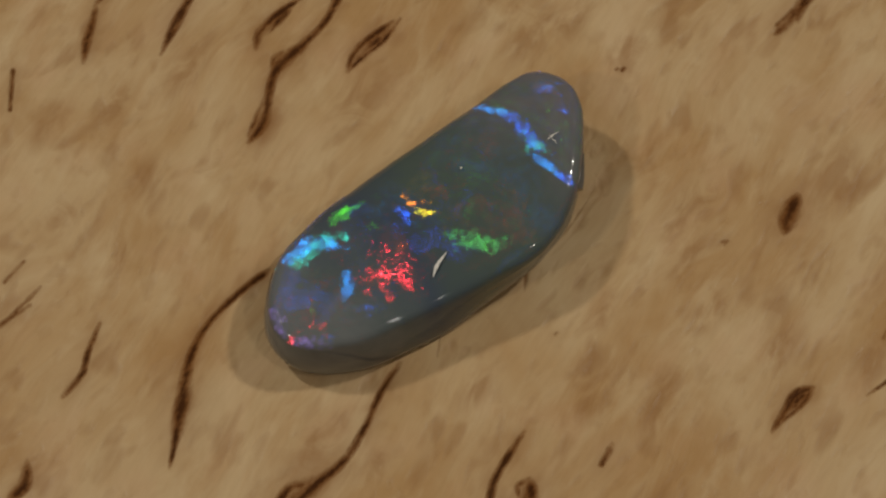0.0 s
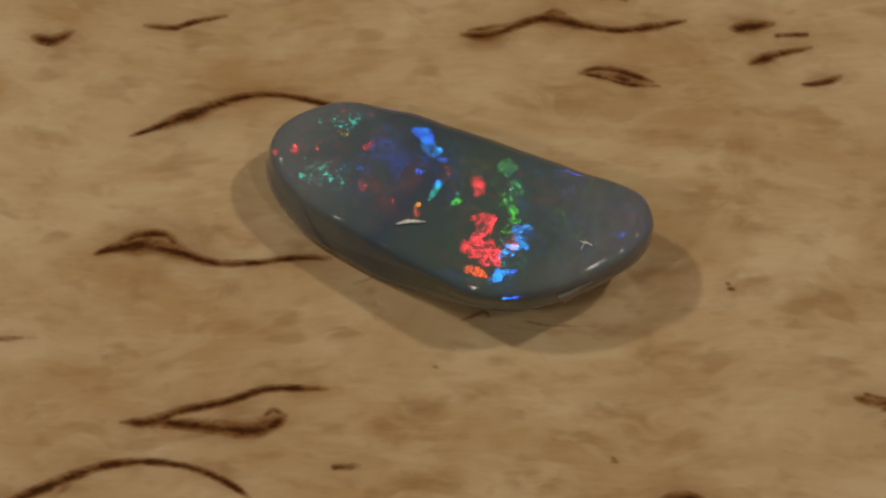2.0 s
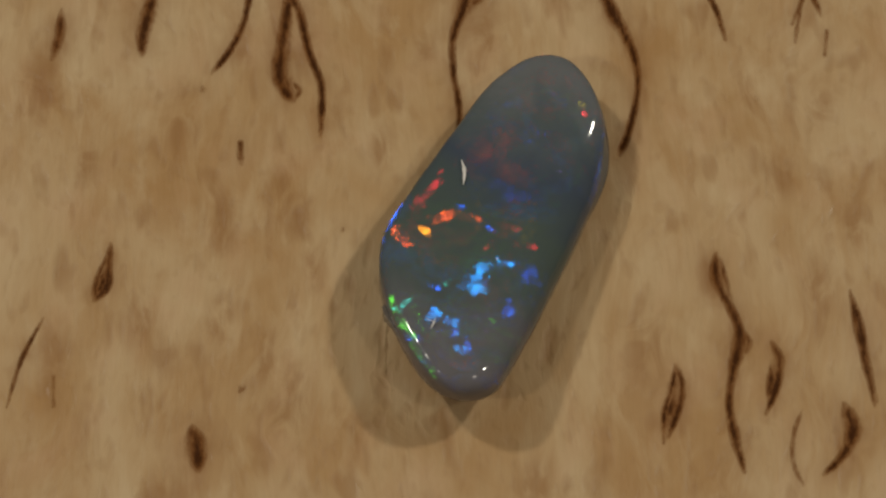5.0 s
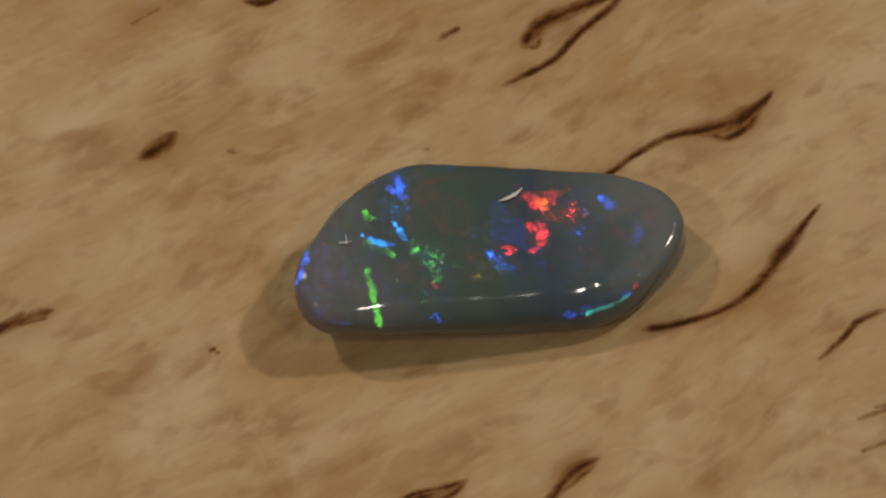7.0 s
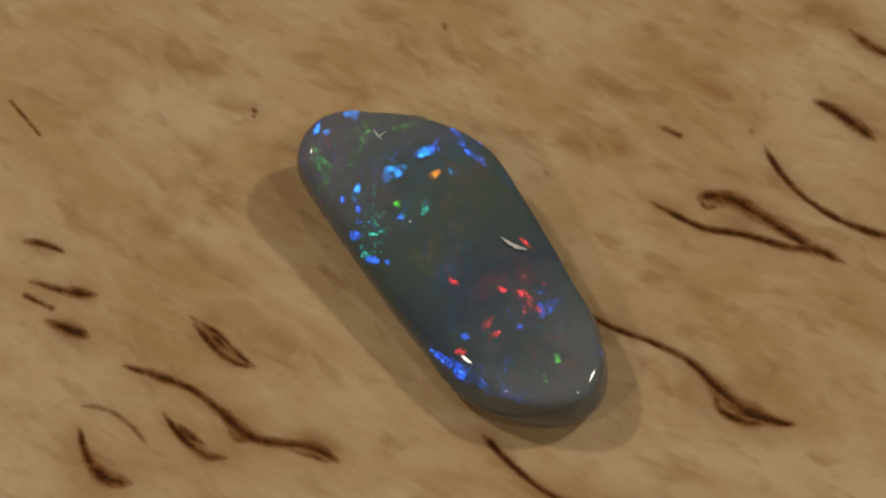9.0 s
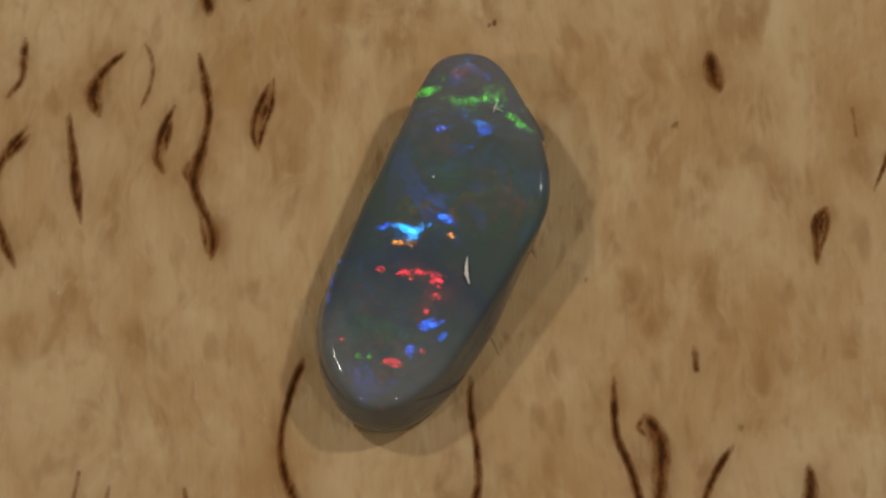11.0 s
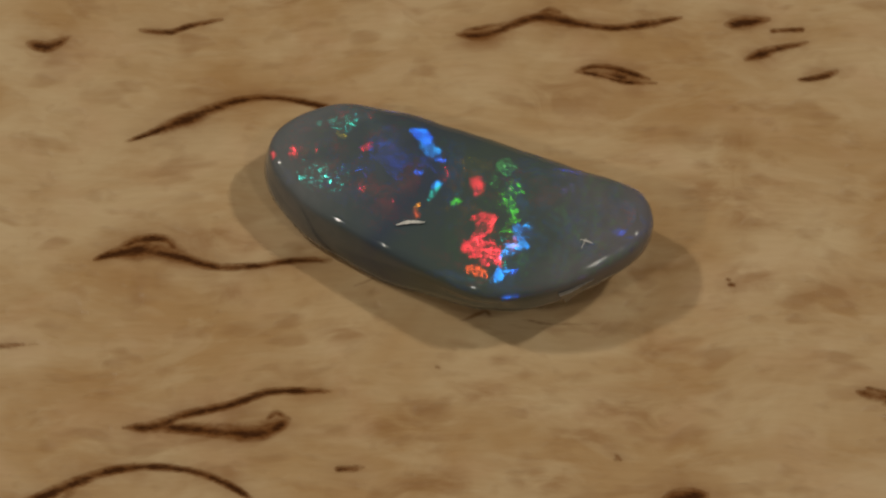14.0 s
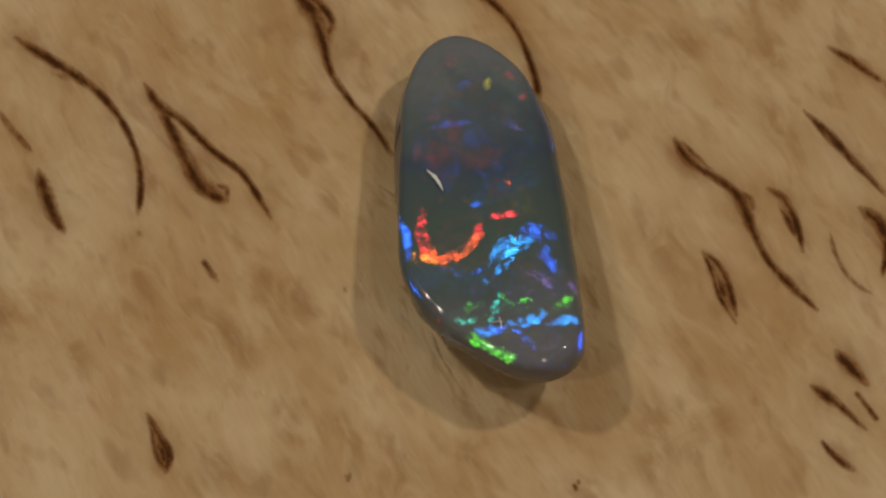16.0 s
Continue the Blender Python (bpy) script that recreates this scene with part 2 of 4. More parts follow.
fleck(1, (-0.38, 22.38, 0.15), (-0.02, 23.27, 0.24), (0.18, 24.49, 0.24))
fleck(0.95, (-14.05, 17.63, 0.16), (-13.8, 18.87, 0.65), (-13.16, 19.7, 0.46), (-12.1, 20.3, 0.26), (-10.9, 20.63, 0.16))
fleck(0.95, (18.76, 4.53, 0.16), (18.36, 3.49, 0.72), (18.13, 2.85, 0.65), (17.88, 2.07, 0.16))
fleck(0.85, (19.38, -7.21, 0.13), (18.45, -7.67, 0.25), (17.84, -8.66, 0.29), (17.07, -9.94, 0.13))
fleck(0.7, (19.38, -7.21, 0.13), (18.84, -8, 0.19), (18.1, -8.6, 0.19))
fleck(0.85, (-19.93, -4.93, 0.12), (-20.41, -6.58, 0.19), (-20.63, -7.93, 0.22), (-21.55, -9.37, 0.25))
fleck(0.6, (-25.41, -5.42, 0.16), (-24.57, -4.37, 0.19), (-23.4, -2.88, 0.13))
fleck(0.5, (-25.43, -2.68, 0.16), (-24.49, -1.37, 0.13))
fleck(0.9, (-23.15, -13.15, 0.18), (-23.17, -14.54, 0.49), (-23.84, -15.41, 0.36))
fleck(0.85, (-26.33, -11.18, 0.29), (-26.05, -9.52, 0.26), (-26.24, -7.25, 0.2), (-25.91, -4.96, 0.2), (-25.65, -3.68, 0.13))
fleck(0.6, (-26.01, -5.74, 0.16), (-23.9, -4.01, 0.16))
fleck(0.8, (17.58, 14.8, 0.13), (18.35, 15.66, 0.43), (19.02, 16.67, 0.36), (19.92, 17.42, 0.17))
fleck(0.9, (20.07, 18.14, 0.16), (19.42, 17.36, 0.43), (18.95, 16.35, 0.43), (18.88, 15.7, 0.16))
fleck(0.7, (19.03, 16.84, 0.23), (17.7, 15.46, 0.13))
fleck(0.7, (21, 22.06, 0.2), (20.5, 20.58, 0.2))
fleck(0.5, (-8.73, -26.79, 0.26), (-7.86, -25.74, 0.29), (-6.61, -23.21, 0.1))
fleck(0.9, (13.11, -24.82, 0.18), (13.87, -23.44, 0.4), (14.95, -22.12, 0.24))
fleck(0.85, (-17.09, 21.51, 0.13), (-16.31, 22.87, 0.3), (-15.56, 24.16, 0.2))
fleck(0.85, (-15.75, 24.03, 0.2), (-16.76, 22.05, 0.23), (-18.08, 21.22, 0.19))
fleck(0.85, (-18.03, 18.46, 0.19), (-19.21, 17.99, 0.38), (-20.32, 17.5, 0.26))
fleck(0.7, (-22.01, 14.26, 0.19), (-22.32, 12.04, 0.16))
fleck(0.45, (24.03, -2.53, 0.13), (23.32, -4.14, 0.13))
fleck(0.4, (4.93, 0.91, 0.09), (6.01, 2.22, 0.12), (7.24, 4.47, 0.09))
fleck(0.5, (3.27, -0.29, 0.25), (3.5, -0.73, 0.16), (3.42, -2.11, 0.09))
fleck(0.5, (3.36, -0.53, 0.19), (3.85, -0.5, 0.13))
fleck(0.3, (-1.29, -6.22, 0.09), (-1.14, -4.9, 0.09))
fleck(0.55, (8.38, 12.13, 0.09), (8.49, 12.22, 0.09))
fleck(0.5, (14.4, 1.38, 0.09), (14.6, 1.43, 0.12))
fleck(0.4, (14.59, 1.13, 0.09), (14.59, 1.42, 0.12))
fleck(0.6, (8.82, 12.24, 0.13), (8.71, 12.1, 0.13))
fleck(0.5, (5.32, -4.51, 0.1), (5.14, -4.63, 0.13))
fleck(0.45, (14.73, 1.47, 0.1), (14.58, 1.34, 0.13))
fleck(0.5, (8.31, -16.23, 0.1), (8.09, -16.37, 0.16))
fleck(0.6, (8.1, -16.4, 0.13), (8.21, -16.17, 0.19))
fleck(0.6, (7.03, -24.38, 0.16), (6.66, -25.46, 0.26), (6.28, -26.71, 0.16))
fleck(0.6, (8.44, -10.9, 0.13), (8.18, -11.5, 0.29), (7.85, -12.09, 0.13))
fleck(0.5, (-7.01, 11.51, 0.19), (-5.83, 13.16, 0.75), (-4.36, 14.81, 0.19))
fleck(0.45, (-12.34, 13.15, 0.19), (-11.43, 14.56, 0.57), (-10.2, 15.89, 0.16))
fleck(0.4, (17.75, -9.08, 0.15), (18.58, -7.92, 0.55), (19.19, -7.36, 0.24))
fleck(0.5, (19.28, -7.32, 0.13), (18.53, -8.03, 0.51), (17.43, -9.43, 0.16))
fleck(0.7, (-9.39, -16.88, 0.39), (-8.93, -15.49, 0.97), (-8.24, -14.31, 0.97), (-7.39, -13.71, 0.39))
fleck(0.6, (1.3, -19.01, 0.58), (2.49, -17.16, 0.51), (3.56, -15.48, 0.83), (3.98, -14.13, 0.76), (3.94, -13.39, 0.32))
fleck(0.5, (-12.27, 6.95, 0.26), (-11.63, 8.24, 0.64), (-11.55, 9.46, 0.26))
fleck(0.55, (-11.22, 11.22, 0.32), (-10.79, 12.01, 0.7), (-10.25, 12.67, 0.32))
fleck(0.4, (-14.79, -7.36, 0.37), (-14.96, -9.21, 0.92), (-15.15, -10.7, 0.67), (-15.3, -12.02, 0.18))
fleck(0.85, (-17.9, 12.05, 0.13), (-17.03, 14.28, 0.29), (-16.34, 16.46, 0.26), (-15.44, 18.51, 0.13))
fleck(0.9, (-21.99, 15.1, 0.2), (-20.82, 17.07, 0.36), (-19.23, 18.28, 0.33), (-17.88, 18.94, 0.16))
fleck(0.85, (9, 26.1, 0.1), (6.9, 24.3, 0.1))
fleck(0.85, (26.3, -3.7, 0.07), (24.5, -5.8, 0.14), (22.3, -7.6, 0.07))
fleck(0.85, (29.9, -6.5, 0.07), (28.4, -7.2, 0.14), (27.7, -8, 0.07))
fleck(0.85, (-29, -9.6, 0.15), (-28.5, -7.5, 0.31), (-28, -6.2, 0.15))
fleck(0.85, (-26.2, 8.1, 0.13), (-26.3, 10.7, 0.13))
stain(-6.0, 9.8, 1.6)
stain(-22.8, 1.3, 1.0)
stain(3.4, 14.3, 1.5)
stain(1.0, 16.8, 0.9)
stain(12.6, 3.4, 1.5)
stain(17.8, -4.8, 1.2)
stain(22.7, -5.4, 1.3)
stain(7.2, -8.2, 1.2)
stain(11.2, -8.8, 1.2)
stain(10.6, -14.6, 1.1)
stain(-4.4, -12.8, 0.8)
stain(-19.3, -1.3, 0.9)
stain(-24.0, 7.3, 1.1)
stain(-16.2, 11.3, 1.4)
stain(20.9, 6.0, 1.3)
stain(23.2, -0.3, 1.0)
stain(-22.6, 1.1, 0.9)
stain(9.3, 13.2, 1.0)
stain(5.7, 15.1, 1.2)
stain(11.6, 15.8, 1.4)
stain(12.6, 0.2, 1.1)
stain(10.7, -8.7, 1.1)
stain(17.3, -2.7, 1.1)
stain(-18.4, 3.9, 1.0)
stain(-7.6, -12.0, 1.3)
stain(0.9, -8.1, 0.9)
stain(7.6, -3.4, 0.9)
stain(21.5, 5.2, 1.1)
stain(-20.3, 8.5, 1.0)
stain(-6.8, 9.8, 1.1)
stain(16.4, -20.4, 1.7)
stain(11.2, -7.9, 1.2)
stain(16.2, -15.0, 0.9)
stain(13.8, -2.9, 0.9)
stain(8.8, 13.4, 0.9)
stain(10.3, 6.5, 0.9)
stain(6.9, -6.4, 0.9)
stain(9.6, -14.0, 0.9)
stain(2.3, 15.6, 0.8)
stain(-6.8, -10.8, 0.9)


def board():
    z = -0.10 * np.clip(BARK - 0.3, 0, 1)
    n = COUNT
    verts = np.stack([GX, GY, z], -1).reshape(-1, 3) * MM
    i = np.arange(n * n).reshape(n, n)
    faces = np.stack([i[:-1, :-1], i[:-1, 1:], i[1:, 1:], i[1:, :-1]], -1).reshape(-1, 4).tolist()
    rim = [*i[0, :], *i[1:, -1], *i[-1, -2::-1], *i[-2:0:-1, 0]]
    low = verts[rim] - np.array((0, 0, 14 * MM))
    base = n * n
    faces += [(rim[k], base + k, base + (k + 1) % len(rim), rim[(k + 1) % len(rim)]) for k in range(len(rim))]
    faces.append([base + k for k in range(len(rim))][::-1])
    me = bpy.data.meshes.new("wooden_board")
    me.from_pydata(np.vstack([verts, low]).tolist(), [], faces)
    for field, grid in (("bark", BARK), ("halo", HALO), ("stain", STAIN)):
        values = np.concatenate([grid.ravel(), np.zeros(len(rim))]).astype(np.float32)
        me.attributes.new(field, "FLOAT", "POINT").data.foreach_set("value", values)
    me.polygons.foreach_set("use_smooth", np.array([len(f) == 4 for f in faces], dtype=bool))
    me.materials.append(WOOD)
    return tagged(new("wooden_board", me), "pale curly birch board with dark brown bark flecks", "wooden board")


BOARD = board()

# ---- the opal ----
BASE = Vector((-2.0, 1.2, 0.0))      # its place on the board, millimetres


def along(x, y):
    return 0.72 * x + 0.69 * y


def top(x, y):
    """Height of the polished face over the board."""
    s = along(x, y)
    return 4.5 + 0.11 * s + 0.0065 * min(s, 0.0) ** 2


RIM = spline([(-10.5, -4.4), (-10.16, -2.54), (-9.36, -0.73), (-7.91, 1.02), (-6.3, 2.42), (-4.53, 3.85), (-2.58, 5.34), (-0.52, 6.87), (2.11, 8.69),
              (3.4, 9.3), (4.7, 9.1), (5.7, 8.3), (6.25, 6.9), (6.35, 5.2), (6.3, 3.7), (6.2, 2.6), (5.75, 1.0), (4.95, -0.65),
              (3.8, -1.9), (1.7, -3.25), (-0.8, -4.75), (-3.0, -5.95), (-4.6, -6.85), (-6.2, -7.4), (-8.0, -7.65), (-9.45, -7.2), (-10.35, -6.0)], 6, closed=True)
EDGE = np.roll(RIM, -1, 0) - RIM


def rim_distance(x, y):
    """Millimetres from a place on the polished face to its rim; below zero outside."""
    p = np.array((x, y)) - RIM
    s = np.clip((p * EDGE).sum(1) / (EDGE ** 2).sum(1), 0, 1)
    far = np.hypot(*(p - s[:, None] * EDGE).T).min()
    a, b = RIM, np.roll(RIM, -1, 0)
    cross = (a[:, 1] > y) != (b[:, 1] > y)
    inside = (cross & (x < (b[:, 0] - a[:, 0]) * (y - a[:, 1]) / (b[:, 1] - a[:, 1] + 1e-12) + a[:, 0])).sum() % 2
    return far if inside else -far


def blend(x, lo, hi):
    t = max(0.0, min(1.0, (x - lo) / (hi - lo)))
    return t * t * (3 - 2 * t)


def roll(x, y, d):
    """How far the long straight side rolls down towards its rim."""
    s, n = along(x, y), 0.72 * y - 0.69 * x
    return 0.95 * blend(n, 0.8, 3.2) * blend(s, -9.5, -6.0) * (1 - 0.6 * blend(s, 4.0, 8.5)) * max(0.0, 1 - max(d, 0.0) / 2.3) ** 2


def face(x, y, d):
    """Height of the polished face d millimetres from its rim, where it falls away."""
    return top(x, y) - roll(x, y, d) - float(np.interp(d, (0.0, 0.09, 0.26, 0.55, 0.95, 2.5), (0.68, 0.38, 0.18, 0.08, 0.04, 0.0)))


def girth(x, y):
    """The widest line round the stone (how far out, how high) and its foot; the chipped end hangs over."""
    s, side = along(x, y), blend(0.72 * y - 0.69 * x, -3.5, 3.0)
    out, high, foot = 0.36 - side * (0.1 + 0.3 * blend(s, -6.5, -3.0)), 1.1 + 0.6 * side, 0.05 - 0.7 * side
    over = blend(s, -7.0 + 8.0 * side, 1.5 + 5.0 * side)
    lift, cut = blend(s, -3.0, 6.0), blend(s, -4.5 + 2.0 * side, 5.0 + 1.5 * side)
    lip = 0.04 - 0.26 * (1 - side) * (1 - blend(s, 2.5, 4.5))
    return out + (lip - out) * over, high + (top(x, y) - 1.9 - high) * lift, foot + (-2.9 - foot) * cut


def opal():
    thing = new("opal")
    tagged(thing, "polished grey opal with flashes of blue, red and green fire", "gemstone")
    bm = bmesh.new()
    out = np.roll(RIM, 1, 0) - np.roll(RIM, -1, 0)
    out = np.stack([-out[:, 1], out[:, 0]], -1)
    out /= np.linalg.norm(out, axis=1)[:, None]
    if ((RIM - RIM.mean(0)) * out).sum() < 0:
        out = -out
    out = sum(np.roll(out, k, 0) for k in (-2, -1, 0, 1, 2)) / 5
    rings = []

    def ring(level):
        row = []
        for (x, y), (nx, ny) in zip(RIM, out):
            d, z = level(*girth(x, y), top(x, y) - roll(x, y, 0.0))
            if d < 0:
                z += roll(x, y, 0.0) - roll(x, y, -d)
            lump = noise.noise(Vector((x, y, z)) * 0.55) + 0.5 * noise.noise(Vector((x, y, z)) * 1.5)
            lump *= blend(z, 1.5, 3.0)
            d += 0.035 * lump
            z = max(0.0, z + 0.045 * lump) if z > 0.05 else z
            row.append(bm.verts.new(((x + nx * d - BASE.x) * MM, (y + ny * d - BASE.y) * MM, z * MM)))
        rings.append(row)
    for k in (0, 18, 36, 54, 72, 90):
        sk, ck = math.sin(radians(k)), math.cos(radians(k))
        ring(lambda g, high, foot, h: (foot + (g - foot) * (sk + (0.4 - 0.4 * sk - 0.4 * ck) * blend(-foot, -0.05, 0.6)), high * (1 - ck)))
    for f in (0.35, 0.7):
        ring(lambda g, high, foot, h: (g * (1 - f * f), high + (h - 0.68 - high) * f))
    for d, z in ((0.0, 0.68), (-0.09, 0.38), (-0.26, 0.18), (-0.55, 0.08), (-0.95, 0.04)):
        ring(lambda g, high, foot, h: (d, h - z))
    for f in (0.1, 0.2, 0.3, 0.45, 0.6, 0.8):
        row = []
        for (x, y), (nx, ny) in zip(RIM, out):
            x, y = x - 0.95 * nx, y - 0.95 * ny
            s = max(-8.0, min(6.2, along(x, y)))
            cx, cy = 0.722 * s - 0.2, 0.694 * s - 0.2
            x, y = x + (cx - x) * f, y + (cy - y) * f
            row.append(bm.verts.new(((x - BASE.x) * MM, (y - BASE.y) * MM, (top(x, y) - roll(x, y, rim_distance(x, y)) - 0.04 + 0.04 * min(1, 3 * f)) * MM)))
        rings.append(row)
    n = len(RIM)
    for a, b in zip(rings, rings[1:]):
        for k in range(n):
            bm.faces.new((a[k], a[(k + 1) % n], b[(k + 1) % n], b[k]))
    bm.faces.new(rings[0][::-1])
    last = rings[-1]
    reach = [along(v.co.x, v.co.y) for v in last]
    lo, hi = reach.index(min(reach)), reach.index(max(reach))
    one = [(lo + k) % n for k in range((hi - lo) % n + 1)]
    two = [(lo - k) % n for k in range((lo - hi) % n + 1)]
    i = j = 0
    while i < len(one) - 1 or j < len(two) - 1:
        if j == len(two) - 1 or (i < len(one) - 1 and reach[one[i + 1]] < reach[two[j + 1]]):
            three, i = (one[i], one[i + 1], two[j]), i + 1
        else:
            three, j = (one[i], two[j + 1], two[j]), j + 1
        if len(set(three)) == 3:
            bm.faces.new([last[k] for k in three])
    bmesh.ops.recalc_face_normals(bm, faces=bm.faces[:])
    for f in bm.faces:
        f.smooth = True
    part("body", bm, STONE, thing, "glossy dark grey polished stone")
    return thing


OPAL = opal()

# ---- the fire: grains of colour just under the polish ----
TINTS = {"blue": (0.003, 0.085, 0.72), "cyan": (0.003, 0.215, 0.76), "deep": (0.012, 0.04, 0.42), "teal": (0.008, 0.30, 0.26),
         "green": (0.032, 0.31, 0.010), "dimgreen": (0.012, 0.10, 0.022), "yellow": (0.46, 0.41, 0.006), "orange": (0.60, 0.22, 0.003),
         "orangered": (0.55, 0.062, 0.006), "red": (0.50, 0.013, 0.028), "violet": (0.05, 0.03, 0.15)}
WORDS = {"blue": "blue", "cyan": "bright blue", "deep": "deep blue", "teal": "blue-green", "green": "green", "dimgreen": "faint green",
         "yellow": "yellow", "orange": "orange", "orangered": "orange-red", "red": "red", "violet": "faint violet"}
TO_EYE = Vector(EYE).normalized()
HALFWAY = (TO_EYE + Vector(LAMPS["front_left"][0]).normalized()).normalized()
FIRE_GAIN = 0.275
SLOTS = 4             # colours that one grain can flash, each at its own turn of the board
GRAIN_STEP = 0.062    # millimetres from grain to grain
dice = random.Random(7)


def grain_field():
    """A jittered net of grains over the polished face: the net's corners and, for each grain inside the rim, its middle."""
    lo, hi = RIM.min(0), RIM.max(0)
    nx, ny = (int((hi[k] - lo[k]) / GRAIN_STEP) + 1 for k in (0, 1))
    corners, grains = {}, {}
    for i in range(nx):
        for j in range(ny):
            x, y = lo[0] + (i + 0.5) * GRAIN_STEP, lo[1] + (j + 0.5) * GRAIN_STEP
            if rim_distance(x, y) > 0.06:
                grains[i, j] = (x, y, [])
    for i, j in grains:
        for key in ((i, j), (i + 1, j), (i + 1, j + 1), (i, j + 1)):
            if key not in corners:
                x = lo[0] + (key[0] + dice.uniform(-0.3, 0.3)) * GRAIN_STEP
                y = lo[1] + (key[1] + dice.uniform(-0.3, 0.3)) * GRAIN_STEP
                z = face(x, y, max(0.0, rim_distance(x, y))) + 0.085
                corners[key] = ((x - BASE.x) * MM, (y - BASE.y) * MM, z * MM)
    return lo, corners, grains


LOW, CORNERS, GRAINS = grain_field()


def lay(number, turned, x, y, length, width, angle, colour, fill):
    """Lights a patch of grains whose faces mirror the front left lamp once the board has turned that many seconds."""
    ca, sa = math.cos(radians(angle)), math.sin(radians(angle))
    length, width = length * 1.28 + 0.1, width * 1.28 + 0.1
    seed = Vector((x * 1.7, y * 1.7, turned))
    r, g, b = TINTS[colour]
    reach = 0.75 * math.hypot(length, width)
    for i in range(int((x - reach - LOW[0]) / GRAIN_STEP), int((x + reach - LOW[0]) / GRAIN_STEP) + 1):
        for j in range(int((y - reach - LOW[1]) / GRAIN_STEP), int((y + reach - LOW[1]) / GRAIN_STEP) + 1):
            if (i, j) not in GRAINS:
                continue
            gx, gy, found = GRAINS[i, j]
            pu, pv = ca * (gx - x) + sa * (gy - y), ca * (gy - y) - sa * (gx - x)
            pv -= 0.18 * width * math.sin(pu * 2.1 + x * 3)
            u, v = pu / length * 2, pv / width * 2
            if u * u + v * v > 1.8:
                continue
            here = Vector((pu, pv, 0))
            spread, wander = 13, 2.6
            if fill == 0:
                # a faint cloud of colour deep in the stone
                light = 0.12 * max(0.0, 1.0 - u * u - v * v + 0.4 * noise.noise(seed + here * 0.9)) * (1 + 0.4 * noise.noise(seed + here * 2.0))
                spread, wander = 16, 6
            else:
                edge = max(0.0, min(1.0, (1.0 - u * u - v * v + 0.9 * noise.noise(seed + here * 2.4)) * 1.25))
                broad = noise.noise(seed + here * 2.6 + Vector((0, 0, 5)))
                crisp = noise.noise(seed + here * 5.5) + 0.6 * noise.noise(seed + here * 11.0)
                if fill > 0.5:
                    glow = 0.62 * min(fill, 1.3) + 0.8 * broad + 0.85 * crisp
                else:
                    glow = 2.6 * (0.5 * broad + noise.noise(seed + here * 6.5) + 0.25 * crisp - 0.40 + 0.7 * fill)
                light = edge * max(0.0, min(1.4, glow)) * dice.uniform(0.75, 1.0)
            if light < 0.015:
                continue
            swing = TURN * turned + spread * noise.noise(seed + here * 0.9 + Vector((3, 0, 0))) + dice.gauss(0, wander)
            way = Matrix.Rotation(radians(swing), 3, "Z") @ HALFWAY
            way = (way + Vector((dice.gauss(0, 0.018), dice.gauss(0, 0.018), 0))).normalized()
            hue = 1 + 0.35 * noise.noise(seed + here * 2.2 + Vector((7, 0, 0)))
            core = 0.05 * max(0.0, light - 0.7)      # the brightest grains wash out
            k = light * FIRE_GAIN
            found.append((light, number, tuple(way), ((r + core) * k, (g * hue + core) * k, (b + core) * k, 1.0)))


def fire_patches():
    """One part for each patch: the grains in which it is the strongest colour."""
    owned = {}
    for key, (_, _, found) in GRAINS.items():
        if found:
            found.sort(key=lambda f: -f[0])
            owned.setdefault(found[0][1], []).append(key)
    for number, keys in sorted(owned.items()):
        index, verts, faces = {}, [], []
        tilts, tints = [[] for _ in range(SLOTS)], [[] for _ in range(SLOTS)]
        for i, j in keys:
            four = []
            for c in ((i, j), (i + 1, j), (i + 1, j + 1), (i, j + 1)):
                if c not in index:
                    index[c] = len(verts)
                    verts.append(CORNERS[c])
                four.append(index[c])
            faces.append(four)
            found = GRAINS[i, j][2]
            for k in range(SLOTS):
                tilts[k].extend(found[k][2] if k < len(found) else (0.0, 0.0, 1.0))
                tints[k].extend(found[k][3] if k < len(found) else (0.0, 0.0, 0.0, 1.0))
        me = bpy.data.meshes.new("fire_patch")
        me.from_pydata(verts, [], faces)
        for k in range(SLOTS):
            me.attributes.new("tilt%d" % k, "FLOAT_VECTOR", "FACE").data.foreach_set("vector", np.array(tilts[k], dtype=np.float32))
            me.attributes.new("tint%d" % k, "FLOAT_COLOR", "FACE").data.foreach_set("color", np.array(tints[k], dtype=np.float32))
        me.materials.append(FIRE)
        ob = new("fire_patch", me)
        ob.parent = OPAL
        tagged(ob, WORDS[PATCHES[number][6]] + " patch of fire in the opal")


PATCHES = []


def flash(*patch):
    PATCHES.append(patch)


flash(0, -9.01, -1.92, 1.84, 0.70, 58, "cyan", 1)
flash(0, -7.87, -1.66, 2.16, 0.70, 9, "cyan", 0.9)
flash(0, -6.97, 0.25, 1.26, 0.63, 55, "green", 0.9)
flash(0, -6.29, 0.65, 1.30, 0.32, 21, "green", 0.9)
flash(0, -8.09, -1.81, 3.08, 0.95, 35, "teal", 0.7)
flash(0, -3.18, 1.08, 0.91, 0.38, -21, "orange", 1.1)
flash(0, -2.27, 0.49, 0.95, 0.44, -12, "yellow", 1.1)
flash(0, -3.34, 0.15, 1.16, 0.57, -35, "blue", 0.8)
flash(0, -4.03, -3.44, 2.91, 1.43, -2, "red", 0.45)
flash(0, -4.58, -3.12, 1.24, 0.51, -6, "red", 1)
flash(0, -3.11, -3.58, 0.92, 0.57, -31, "red", 1.1)
flash(0, -4.06, -4.43, 0.89, 0.38, -67, "red", 0.6)
